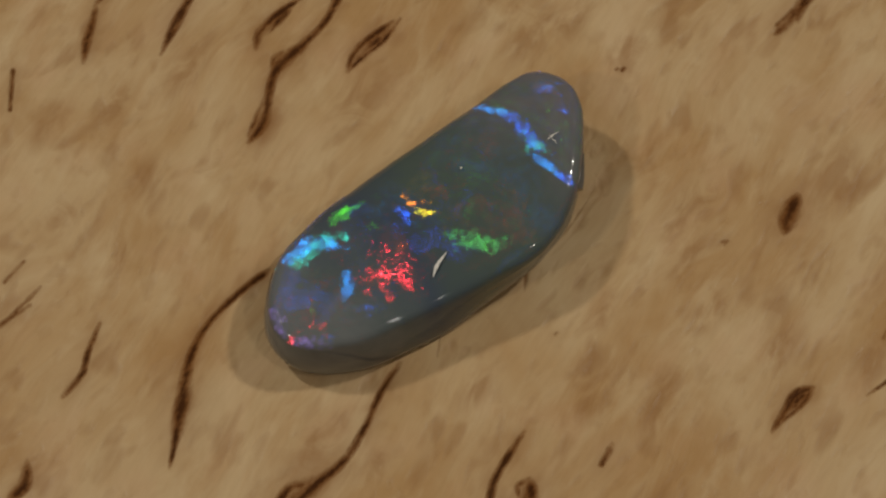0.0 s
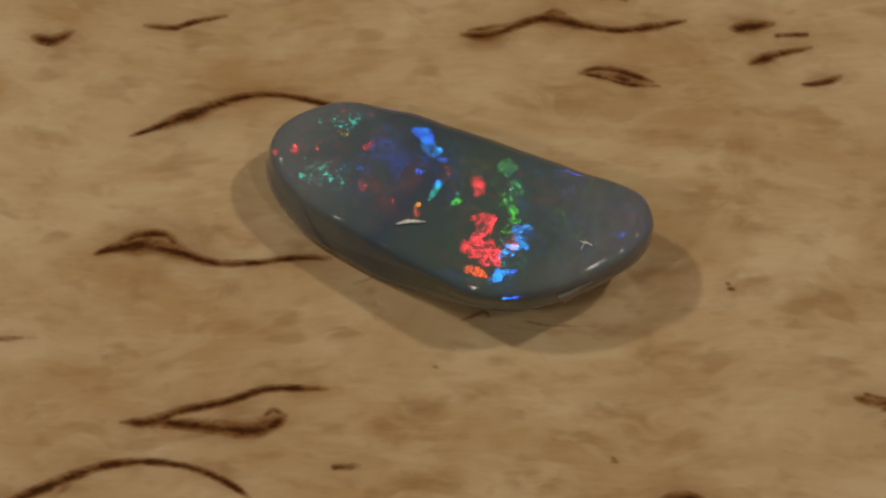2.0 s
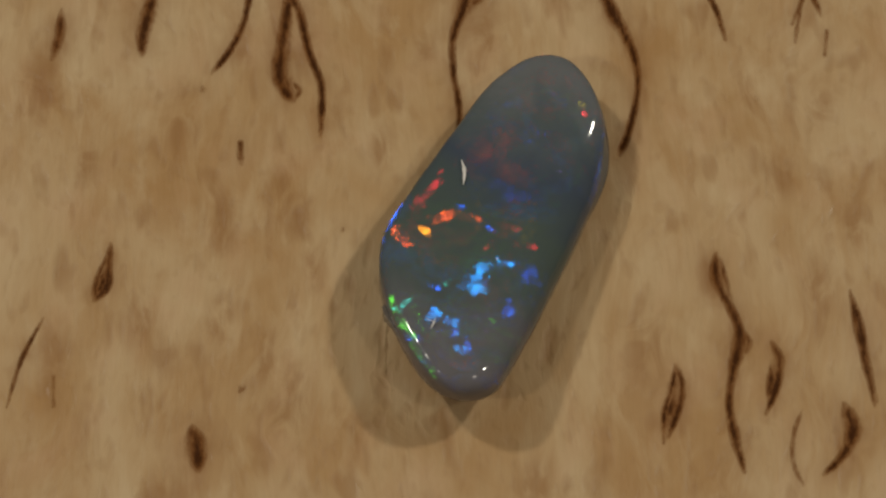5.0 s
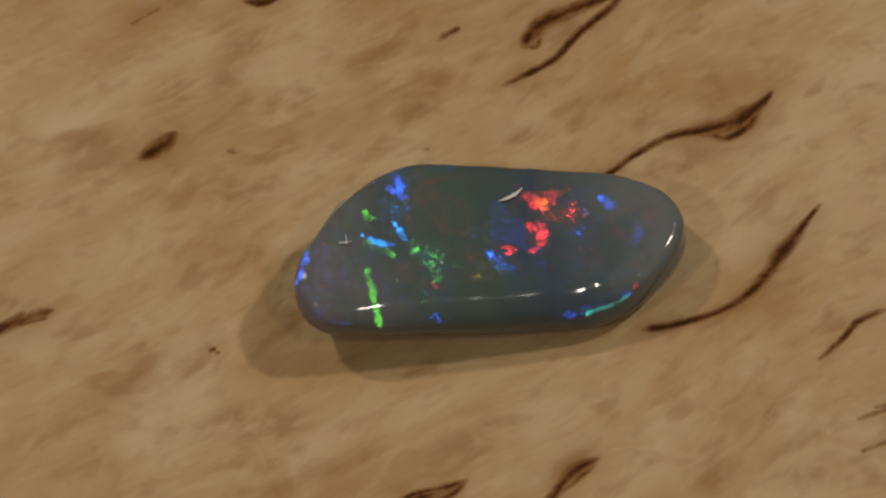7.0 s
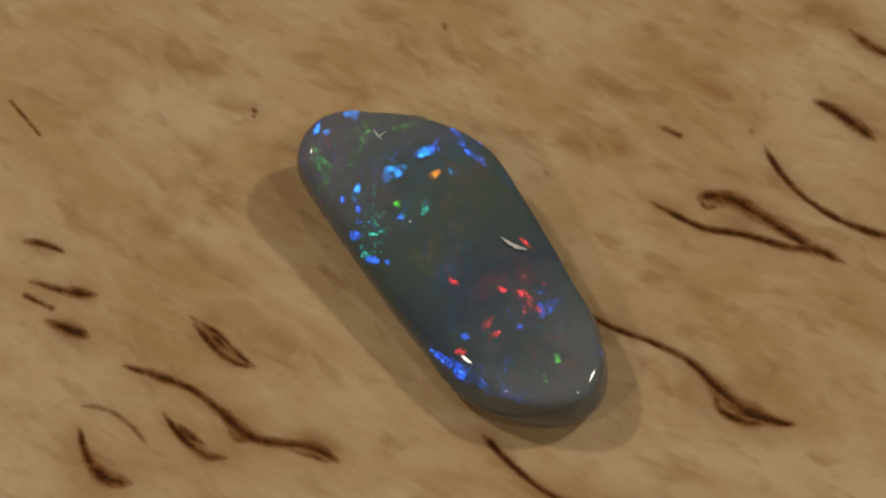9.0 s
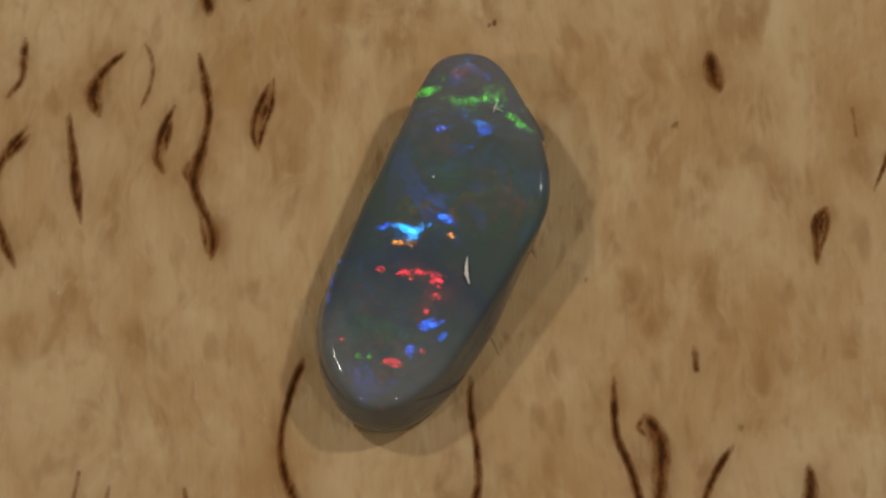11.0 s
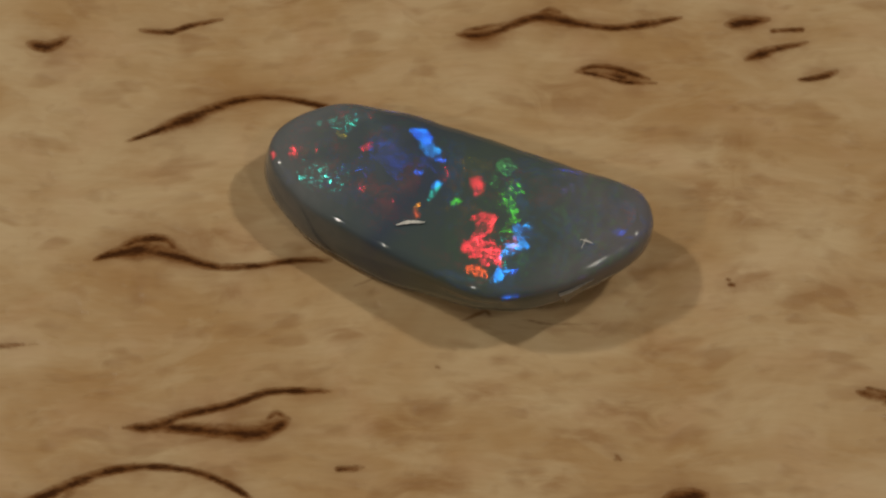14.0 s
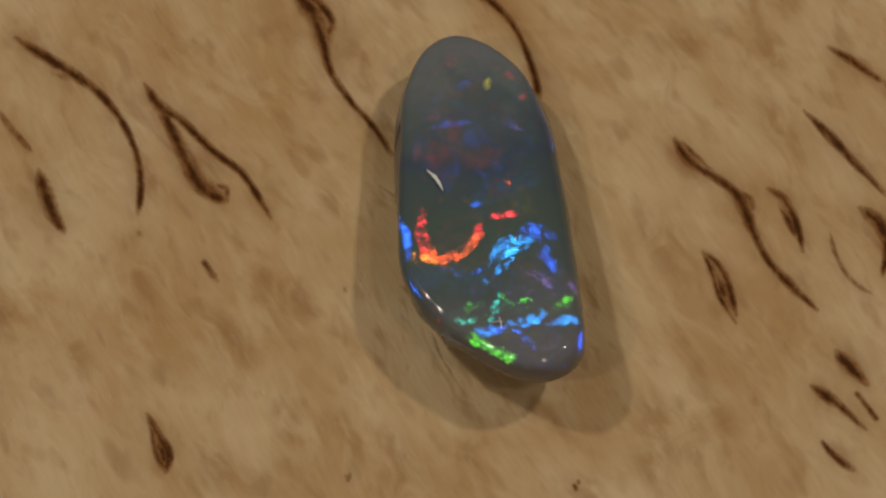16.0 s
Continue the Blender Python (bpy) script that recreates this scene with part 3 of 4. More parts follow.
flash(0, -4.02, -2.03, 2.82, 1.08, -27, "red", 0.25)
flash(0, 1.10, -1.39, 2.33, 0.76, 12, "dimgreen", 1)
flash(0, 0.01, -1.06, 2.07, 0.95, -33, "dimgreen", 0.7)
flash(0, 4.31, 7.88, 1.72, 0.70, -23, "blue", 1.1)
flash(0, 4.32, 7.87, 1.00, 0.38, -20, "cyan", 1)
flash(0, 1.47, 6.57, 2.12, 0.32, -16, "cyan", 1.2)
flash(0, 3.06, 5.25, 2.77, 0.70, -42, "blue", 0.9)
flash(0, 3.46, 4.66, 1.62, 0.70, -39, "teal", 0.9)
flash(0, 4.27, 3.24, 1.72, 0.38, -43, "cyan", 1.3)
flash(0, 5.44, 2.49, 1.18, 0.32, -23, "blue", 1.2)
flash(0, -10.05, -6.26, 2.03, 0.79, -78, "violet", 0.7)
flash(0, -7.83, -6.65, 1.53, 0.79, -57, "red", 0.3)
flash(0, -8.25, -7.34, 1.99, 0.44, -7, "violet", 0.9)
flash(0, -8.48, -4.67, 3.40, 2.22, -41, "blue", 0)
flash(0, -1.90, -1.33, 4.36, 1.59, -8, "deep", 0)
flash(0.5, -9.58, -1.79, 1.86, 0.30, 53, "blue", 1.3)
flash(0.5, -4.89, -0.17, 0.70, 0.70, 45, "green", 0.9)
flash(0.5, -3.88, -0.47, 0.32, 0.32, -9, "blue", 1)
flash(0.5, -2.46, 1.12, 1.00, 0.44, -22, "orange", 1.2)
flash(0.5, -2.60, 1.40, 0.51, 0.25, -26, "yellow", 1)
flash(0.5, -0.68, 0.57, 0.87, 0.70, 45, "orange", 1.2)
flash(0.5, -1.78, 0.23, 0.97, 0.83, 35, "deep", 1)
flash(0.5, -1.23, -1.04, 0.32, 0.32, 3, "blue", 0.8)
flash(0.5, 0.94, -0.01, 2.37, 1.59, 3, "dimgreen", 0.9)
flash(0.5, 1.52, -1.14, 2.48, 0.76, 7, "green", 0.75)
flash(0.5, 1.01, 0.01, 1.54, 0.95, 21, "green", 0.55)
flash(0.5, -6.20, -3.92, 1.60, 1.02, 49, "cyan", 1)
flash(0.5, -6.24, -4.28, 0.91, 0.44, 51, "cyan", 1.3)
flash(0.5, -6.02, -2.72, 0.92, 0.63, -30, "blue", 0.7)
flash(0.5, -5.20, -5.28, 1.84, 0.38, 13, "blue", 0.9)
flash(0.5, -4.97, -5.73, 0.56, 0.32, 53, "blue", 1)
flash(0.5, -7.18, -7.07, 0.62, 0.44, 27, "blue", 1)
flash(0.5, -7.48, -3.95, 0.49, 0.32, -3, "blue", 0.7)
flash(0.5, -4.32, -3.24, 1.99, 0.76, 18, "red", 0.5)
flash(0.5, -4.46, -3.57, 0.63, 0.32, 32, "red", 0.9)
flash(0.5, -8.11, -5.48, 2.03, 0.57, -67, "red", 0.4)
flash(0.5, -8.86, -7.05, 1.38, 0.57, 25, "red", 0.5)
flash(0.5, -9.87, -5.25, 0.57, 0.57, -11, "red", 0.4)
flash(0.5, -8.10, -5.48, 1.36, 0.25, -65, "green", 0.5)
flash(0.5, 1.83, 7.02, 1.29, 0.63, -27, "green", 1)
flash(0.5, 3.14, 5.86, 1.87, 0.76, -32, "green", 0.9)
flash(0.5, 5.01, 4.94, 1.86, 1.27, -18, "dimgreen", 0.8)
flash(0.5, 5.12, 4.54, 1.98, 0.95, -36, "teal", 0.45)
flash(0.5, 4.39, 7.94, 1.75, 0.76, -21, "cyan", 1.2)
flash(0.5, 3.88, 7.72, 1.79, 1.08, -14, "blue", 0.9)
flash(0.5, 5.26, 6.58, 0.58, 0.44, -21, "blue", 1)
flash(0.5, 4.83, 3.33, 1.65, 0.25, -40, "cyan", 1.3)
flash(0.5, 4.33, 3.95, 0.39, 0.22, -22, "teal", 1)
flash(0.5, -4.55, -1.25, 4.39, 2.22, 7, "deep", 0)
flash(0.5, 3.05, 0.12, 3.20, 1.90, -24, "dimgreen", 0)
flash(1, -4.57, 1.43, 1.42, 0.32, -8, "green", 0.8)
flash(1, -3.24, 1.60, 0.45, 0.38, 7, "orange", 1.2)
flash(1, -1.72, 1.70, 1.27, 0.44, 18, "yellow", 0.65)
flash(1, -0.83, 1.58, 0.94, 0.57, -3, "green", 1)
flash(1, -0.34, 0.94, 0.62, 0.22, 23, "orange", 0.9)
flash(1, 0.34, 1.16, 1.10, 0.38, 19, "green", 1.1)
flash(1, 1.65, 0.93, 1.39, 0.38, -17, "green", 1.2)
flash(1, 2.71, 0.37, 1.49, 0.38, -34, "teal", 1.2)
flash(1, 3.43, -0.28, 1.20, 0.44, -47, "cyan", 1.2)
flash(1, 3.21, -1.17, 1.37, 0.22, 36, "teal", 1)
flash(1, 2.85, 7.85, 0.47, 0.44, -18, "green", 1)
flash(1, 3.78, 6.01, 1.51, 0.38, -35, "green", 1.2)
flash(1, 4.55, 5.76, 1.08, 0.57, 38, "green", 0.9)
flash(1, 5.00, 3.87, 0.55, 0.32, -36, "green", 0.8)
flash(1, 4.59, 7.64, 0.93, 0.63, -18, "cyan", 1.2)
flash(1, 5.19, 7.09, 1.29, 0.70, -39, "blue", 1.1)
flash(1, 3.79, 7.78, 1.27, 0.83, 45, "violet", 0.9)
flash(1, 5.77, 5.95, 0.75, 0.38, -35, "green", 0.6)
flash(1, -8.25, -5.84, 0.91, 0.63, -37, "red", 0.7)
flash(1, -9.29, -5.39, 2.42, 0.83, -49, "red", 0.4)
flash(1, -8.60, -3.06, 0.40, 0.29, -5, "teal", 1)
flash(1, -8.09, -4.83, 1.04, 0.83, -9, "teal", 0.4)
flash(1, -7.15, -6.96, 0.94, 0.32, 22, "blue", 1)
flash(1, -4.25, -4.24, 1.13, 0.44, 14, "blue", 0.9)
flash(1, -4.21, -5.30, 0.94, 0.25, 21, "blue", 0.8)
flash(1, -4.45, -3.37, 2.34, 0.70, 23, "red", 0.45)
flash(1, -4.34, -3.25, 0.52, 0.25, 4, "red", 1)
flash(1, -3.41, -3.00, 0.48, 0.19, 19, "red", 1)
flash(1, -0.56, -1.18, 0.51, 0.51, 10, "deep", 0.8)
flash(1, -5.34, -2.12, 2.51, 1.90, 23, "deep", 0)
flash(1, 2.53, 0.66, 2.86, 2.22, 16, "dimgreen", 0)
flash(1.5, -2.71, 2.31, 1.18, 0.89, 70, "yellow", 1.2)
flash(1.5, -2.35, 1.76, 0.90, 0.38, 17, "orange", 1)
flash(1.5, 0.15, 1.94, 1.50, 0.83, 24, "green", 1.2)
flash(1.5, -0.67, 2.71, 1.86, 0.63, 22, "dimgreen", 0.8)
flash(1.5, 1.62, 1.70, 1.68, 0.57, -22, "green", 1)
flash(1.5, 2.74, 0.89, 1.58, 0.51, -30, "teal", 1)
flash(1.5, 3.67, -0.20, 1.35, 0.29, -41, "cyan", 1)
flash(1.5, 3.62, -1.14, 1.67, 0.22, 47, "teal", 1)
flash(1.5, 3.63, 1.89, 3.53, 2.86, 16, "dimgreen", 0)
flash(1.5, 4.96, 6.72, 1.49, 0.51, 57, "blue", 1.2)
flash(1.5, 4.83, 7.43, 0.68, 0.38, 93, "violet", 1)
flash(1.5, -6.49, -1.19, 0.81, 0.57, 64, "blue", 1)
flash(1.5, -6.13, 0.60, 0.87, 0.44, 22, "blue", 1.2)
flash(1.5, -2.84, 0.48, 0.97, 0.44, -18, "red", 0.7)
flash(1.5, -3.80, -3.44, 2.09, 0.44, 32, "red", 0.45)
flash(1.5, -8.17, -5.84, 1.26, 0.70, 91, "red", 0.6)
flash(1.5, -9.95, -5.09, 1.40, 0.79, 96, "red", 0.35)
flash(1.5, -8.03, -3.89, 1.08, 0.95, -7, "teal", 0.5)
flash(1.5, -7.00, -5.44, 2.72, 1.27, -15, "teal", 0.4)
flash(1.5, -6.20, -2.82, 1.44, 0.76, 18, "violet", 0.6)
flash(1.5, -4.77, -2.87, 5.63, 3.49, 39, "deep", 0)
flash(2, -5.75, 0.41, 1.20, 0.70, 13, "blue", 1.2)
flash(2, -4.97, 0.53, 1.32, 0.63, 28, "cyan", 1)
flash(2, -6.10, 0.69, 0.48, 0.32, 13, "cyan", 1)
flash(2, -3.79, 0.69, 0.63, 0.22, 50, "blue", 1)
flash(2, -3.85, -0.81, 0.42, 0.25, 46, "blue", 1.1)
flash(2, -2.78, -0.25, 0.62, 0.25, 94, "cyan", 1)
flash(2, -2.41, -0.66, 0.82, 0.32, 118, "teal", 0.6)
flash(2, -1.47, 1.47, 1.33, 0.57, -8, "red", 0.9)
flash(2, 0.83, 0.57, 1.31, 1.08, -8, "red", 1.3)
flash(2, 2.12, -0.13, 1.90, 1.27, -5, "red", 1.2)
flash(2, 3.09, -1.00, 1.08, 0.44, 50, "orangered", 1.2)
flash(2, 2.62, 0.38, 1.41, 0.44, -16, "red", 1)
flash(2, -1.56, 3.36, 0.95, 0.95, 48, "dimgreen", 1)
flash(2, -0.09, 2.91, 1.27, 1.14, 75, "green", 0.7)
flash(2, 1.13, 2.41, 0.76, 0.76, 44, "green", 1)
flash(2, 2.38, 2.16, 1.13, 0.83, 109, "cyan", 1.2)
flash(2, 2.98, 1.31, 1.45, 0.63, 104, "cyan", 1)
flash(2, 3.71, 0.05, 1.12, 0.51, 109, "cyan", 1.3)
flash(2, 4.13, 0.68, 0.46, 0.22, 72, "blue", 1)
flash(2, -1.17, 0.08, 0.57, 0.32, 97, "green", 0.8)
flash(2, -8.31, -6.00, 0.85, 0.51, 87, "red", 0.9)
flash(2, -8.83, -7.13, 0.25, 0.25, 29, "red", 0.8)
flash(2, -7.90, -5.12, 0.26, 0.19, 30, "red", 0.8)
flash(2, -6.76, -2.50, 0.65, 0.29, 77, "red", 0.7)
flash(2, -4.81, -4.04, 1.26, 0.32, 53, "red", 0.35)
flash(2, -3.07, -2.93, 0.19, 0.19, 37, "red", 1)
flash(2, -1.66, -2.14, 0.36, 0.25, -13, "orangered", 0.7)
flash(2, -9.30, -4.09, 0.19, 0.19, 63, "teal", 1)
flash(2, -6.23, -5.40, 2.10, 1.59, 21, "teal", 0.35)
flash(2, -8.76, -2.69, 1.71, 0.95, 86, "teal", 0.4)
flash(2, 0.28, 6.40, 1.29, 0.22, 43, "deep", 1)
flash(2, 1.29, 5.74, 0.69, 0.44, 109, "violet", 0.6)
flash(2, -5.14, -1.59, 3.91, 2.86, 45, "deep", 0)
flash(2, 3.06, 4.48, 2.44, 2.22, 59, "dimgreen", 0)
flash(2.5, -8.90, -6.30, 1.22, 0.57, 104, "red", 0.6)
flash(2.5, -8.09, -4.68, 0.25, 0.25, 77, "red", 1)
flash(2.5, -6.24, -6.05, 0.26, 0.25, 45, "red", 1.2)
flash(2.5, -6.04, -2.68, 0.33, 0.32, 95, "blue", 1.1)
flash(2.5, -6.51, -2.18, 0.50, 0.32, 97, "deep", 0.9)
flash(2.5, -5.50, -3.28, 0.65, 0.38, 92, "blue", 0.7)
flash(2.5, -4.27, -0.21, 1.01, 0.32, 55, "blue", 1.1)
flash(2.5, -4.17, 0.89, 1.29, 0.63, 91, "blue", 0.9)
flash(2.5, -4.83, 1.53, 0.70, 0.70, 91, "cyan", 0.9)
flash(2.5, -3.58, -0.58, 0.24, 0.19, 50, "cyan", 1)
flash(2.5, -1.98, -1.93, 0.57, 0.29, 113, "orange", 1.1)
flash(2.5, -1.53, 0.10, 0.94, 0.63, 86, "blue", 0.5)
flash(2.5, -1.56, 0.46, 0.37, 0.32, 86, "teal", 0.9)
flash(2.5, -4.83, -3.91, 1.00, 0.32, 56, "red", 0.35)
flash(2.5, -3.87, -4.76, 0.36, 0.25, 47, "teal", 0.6)
flash(2.5, -1.52, 2.80, 0.36, 0.25, 45, "red", 0.6)
flash(2.5, -0.38, 2.28, 0.51, 0.51, 54, "red", 1)
flash(2.5, -0.86, 3.19, 0.78, 0.70, 87, "red", 0.8)
flash(2.5, -0.97, 4.09, 0.65, 0.38, 58, "red", 0.8)
flash(2.5, 0.11, 4.69, 0.79, 0.57, 62, "red", 0.7)
flash(2.5, 0.55, 3.00, 0.79, 0.76, 62, "green", 0.6)
flash(2.5, 1.10, 2.55, 0.47, 0.38, 66, "green", 1)
flash(2.5, 2.32, 1.86, 1.39, 0.95, 105, "red", 1.1)
flash(2.5, 2.81, 1.03, 1.01, 0.63, 118, "red", 0.9)
flash(2.5, 2.23, 2.51, 0.79, 0.70, 116, "cyan", 1.1)
flash(2.5, 2.67, 2.48, 0.57, 0.44, 112, "blue", 1)
flash(2.5, 3.96, 0.05, 1.12, 0.89, 112, "cyan", 1.3)
flash(2.5, 3.60, 0.99, 1.17, 0.57, 101, "cyan", 1.2)
flash(2.5, 4.58, 0.37, 0.69, 0.38, 104, "cyan", 1)
flash(2.5, 3.56, -1.42, 1.16, 0.22, 38, "red", 0.9)
flash(2.5, 1.19, 5.31, 1.11, 0.25, 23, "blue", 1)
flash(2.5, -0.42, 4.75, 0.36, 0.29, 45, "blue", 0.8)
flash(2.5, 0.42, 6.35, 1.51, 0.22, 51, "blue", 1)
flash(2.5, 3.23, 5.15, 0.19, 0.19, 75, "blue", 0.9)
flash(2.5, -3.94, -1.08, 3.78, 2.22, 86, "deep", 0)
flash(3, -6.85, -4.84, 2.91, 1.21, 106, "red", 0.65)
flash(3, -7.51, -3.90, 1.35, 0.83, 51, "red", 1.2)
flash(3, -6.76, -4.84, 1.58, 0.38, 98, "red", 1.1)
flash(3, -9.32, -4.55, 1.45, 0.38, 104, "red", 1)
flash(3, -9.22, -1.57, 1.27, 0.44, 57, "red", 1)
flash(3, -5.95, -3.48, 1.97, 0.38, 121, "red", 1)
flash(3, -6.04, -6.27, 0.84, 0.29, 18, "red", 1)
flash(3, -4.15, -5.05, 1.56, 0.32, 89, "red", 0.4)
flash(3, -6.52, -0.94, 1.21, 0.51, 83, "blue", 1.1)
flash(3, -4.34, -0.03, 0.45, 0.38, 57, "blue", 0.9)
flash(3, -3.58, 1.48, 1.05, 0.76, 110, "blue", 1.2)
flash(3, -1.69, -1.46, 0.79, 0.29, 103, "yellow", 0.8)
flash(3, -0.36, 3.04, 1.54, 0.89, 117, "teal", 0.7)
flash(3, 0.70, 3.21, 1.54, 0.51, 117, "teal", 0.8)
flash(3, 1.05, 4.36, 1.67, 1.14, 115, "orangered", 1)
flash(3, 1.05, 4.36, 0.98, 0.57, 111, "red", 1)
flash(3, -0.77, 4.87, 0.53, 0.32, 62, "blue", 1.1)
flash(3, 1.14, 5.55, 1.60, 0.29, 9, "blue", 1)
flash(3, 0.35, 6.72, 1.04, 0.51, 47, "violet", 1)
flash(3, 4.02, 0.39, 1.47, 0.83, 135, "cyan", 1.3)
flash(3, 3.07, 1.73, 2.14, 0.63, 114, "cyan", 1.3)
flash(3, 2.28, 2.78, 1.28, 0.63, 145, "blue", 1.2)
flash(3, 4.54, 1.84, 1.38, 0.83, 120, "dimgreen", 0.8)
flash(3, 3.59, -0.76, 0.61, 0.25, 32, "green", 0.8)
flash(3, -3.55, -1.52, 4.71, 2.54, 108, "deep", 0)
flash(3.5, 4.57, -0.33, 2.03, 0.30, 48, "blue", 1.3)
flash(3.5, -7.15, -1.82, 1.16, 0.51, 125, "red", 1.2)
flash(3.5, -9.67, -2.48, 0.63, 0.44, 166, "red", 1.1)
flash(3.5, -9.04, -2.71, 0.51, 0.32, 128, "red", 0.7)
flash(3.5, -9.00, -3.94, 1.35, 0.29, 127, "red", 0.6)
flash(3.5, -8.51, -1.23, 0.49, 0.29, 120, "red", 1.2)
flash(3.5, -1.17, -0.74, 0.72, 0.38, 88, "yellow", 1)
flash(3.5, -0.74, -1.37, 0.73, 0.63, 29, "orangered", 0.35)
flash(3.5, -2.66, 0.80, 1.30, 0.57, 140, "red", 0.45)
flash(3.5, -3.58, 1.75, 0.64, 0.38, 122, "deep", 0.9)
flash(3.5, -6.66, -0.61, 0.38, 0.38, 77, "deep", 0.9)
flash(3.5, 0.16, 3.06, 1.39, 1.08, 145, "blue", 0.8)
flash(3.5, 0.86, 3.18, 0.81, 0.63, 147, "cyan", 1.1)
flash(3.5, -0.20, 3.03, 1.33, 0.83, 129, "teal", 0.55)
flash(3.5, 1.41, 2.86, 0.77, 0.38, 173, "cyan", 0.9)
flash(3.5, -0.68, 4.73, 0.70, 0.32, 56, "blue", 1.1)
flash(3.5, 0.57, 5.52, 0.66, 0.32, 159, "blue", 1.1)
flash(3.5, -0.98, 4.48, 0.79, 0.44, 92, "blue", 0.6)
flash(3.5, 2.82, 2.56, 0.77, 0.44, 98, "cyan", 1.2)
flash(3.5, 3.08, 1.44, 2.44, 0.32, 111, "blue", 0.7)
flash(3.5, 2.95, 0.61, 2.15, 0.32, 115, "orangered", 0.4)
flash(3.5, 0.38, 6.84, 1.07, 0.25, 50, "violet", 0.8)
flash(3.5, 1.05, 5.45, 2.83, 1.27, 120, "violet", 0.6)
flash(3.5, 5.25, 2.40, 1.73, 0.70, 136, "green", 0.9)
flash(3.5, 4.48, 3.20, 1.45, 0.51, 127, "green", 0.9)
flash(3.5, 3.89, 4.04, 1.35, 0.32, 169, "green", 0.9)
flash(3.5, 3.25, 5.04, 1.87, 0.57, 133, "green", 1)
flash(3.5, 2.77, 6.08, 0.80, 0.44, 146, "green", 0.8)
flash(3.5, 1.86, 7.09, 1.39, 0.51, 154, "green", 1)
flash(3.5, 2.80, -2.11, 1.21, 0.22, 44, "cyan", 1.2)
flash(3.5, 3.42, -1.07, 0.85, 0.19, 50, "orange", 1)
flash(3.5, 4.53, -0.18, 1.07, 0.19, 51, "blue", 1)
flash(3.5, 5.48, 1.13, 1.90, 0.16, 62, "red", 0.8)
flash(3.5, 4.98, 9.02, 0.79, 0.25, 146, "blue", 1.2)
flash(3.5, -7.31, -5.90, 1.27, 0.95, 115, "violet", 0.4)
flash(3.5, -4.01, -2.27, 3.89, 2.86, 122, "deep", 0)
flash(3.5, 2.88, 4.08, 4.75, 1.90, 123, "violet", 0)
flash(4, 2.55, -2.25, 2.50, 0.30, 41, "blue", 1.3)
flash(4, 2.94, 9.03, 2.40, 0.30, -154, "blue", 1.3)
flash(4, 6.00, 5.14, 2.79, 0.30, 88, "green", 1.3)
flash(4, 2.93, -0.29, 1.59, 0.63, 106, "orangered", 1.3)
flash(4, 3.12, -0.44, 0.80, 0.38, 103, "orange", 1.2)
flash(4, 1.72, 0.76, 2.47, 0.57, 152, "orangered", 1.2)
flash(4, 1.96, -1.52, 2.50, 0.51, 28, "red", 0.8)
flash(4, 0.28, 1.08, 0.92, 0.38, -162, "red", 1)
flash(4, -1.30, 1.70, 1.41, 0.38, 133, "red", 0.9)
flash(4, -3.21, 0.82, 0.42, 0.25, 164, "orangered", 0.9)
flash(4, -1.15, 0.08, 0.62, 0.25, 128, "blue", 1)
flash(4, 0.52, 3.07, 2.44, 1.14, 162, "cyan", 1.1)
flash(4, 0.29, 3.11, 1.77, 0.70, 151, "cyan", 1.3)
flash(4, -1.22, 3.89, 1.48, 1.14, 142, "blue", 0.7)
flash(4, -0.20, 5.12, 1.53, 0.63, 54, "blue", 0.55)
flash(4, 2.57, 2.26, 0.58, 0.29, 159, "blue", 0.8)
flash(4, -8.06, -3.21, 0.44, 0.44, 151, "yellow", 1)
flash(4, -9.27, -2.56, 0.53, 0.25, 94, "red", 0.9)
flash(4, -6.69, -0.82, 1.06, 0.44, 79, "violet", 0.6)
flash(4, -4.92, -3.68, 1.61, 0.44, 135, "deep", 0.6)
flash(4, 5.39, 3.18, 1.21, 0.25, 128, "teal", 1)
flash(4, 5.34, 4.39, 0.91, 0.70, 170, "cyan", 0.8)
flash(4, 3.89, 4.12, 1.46, 0.29, -167, "teal", 0.8)
flash(4, 3.61, 6.07, 2.14, 0.51, 145, "cyan", 1.1)
flash(4, 4.80, 6.42, 1.58, 0.32, 72, "blue", 0.8)
flash(4, 2.61, 7.88, 1.64, 0.44, 134, "cyan", 1.1)
flash(4, 5.10, 4.94, 1.51, 0.38, 128, "blue", 0.8)
flash(4, 6.21, 5.09, 2.84, 0.25, 89, "green", 1.2)
flash(4, 2.84, 5.34, 0.92, 0.25, 132, "green", 0.7)
flash(4, 2.01, 5.02, 4.24, 1.90, 124, "violet", 0)
flash(4, -3.50, -1.53, 3.75, 2.86, 127, "deep", 0)
flash(6.5, 5.98, 5.79, 2.56, 0.30, -83, "blue", 1.3)
flash(6.5, 5.27, 8.22, 2.64, 0.30, 121, "blue", 1.3)
flash(6.5, 3.42, 9.44, 2.55, 0.30, 173, "blue", 1.3)
flash(6.5, -8.52, -0.08, 4.33, 0.30, -127, "blue", 1.3)
flash(6.5, -2.65, -3.03, 1.73, 0.44, -156, "red", 0.8)
flash(6.5, -2.91, -2.94, 0.96, 0.29, -151, "red", 1.1)
flash(6.5, -3.29, -1.32, 1.27, 0.83, 143, "red", 1.1)
flash(6.5, -3.46, -1.29, 1.14, 0.44, 149, "orangered", 1.2)
flash(6.5, -2.27, -2.36, 0.64, 0.44, -177, "red", 0.6)
flash(6.5, -4.30, -3.76, 0.35, 0.32, 168, "red", 0.8)
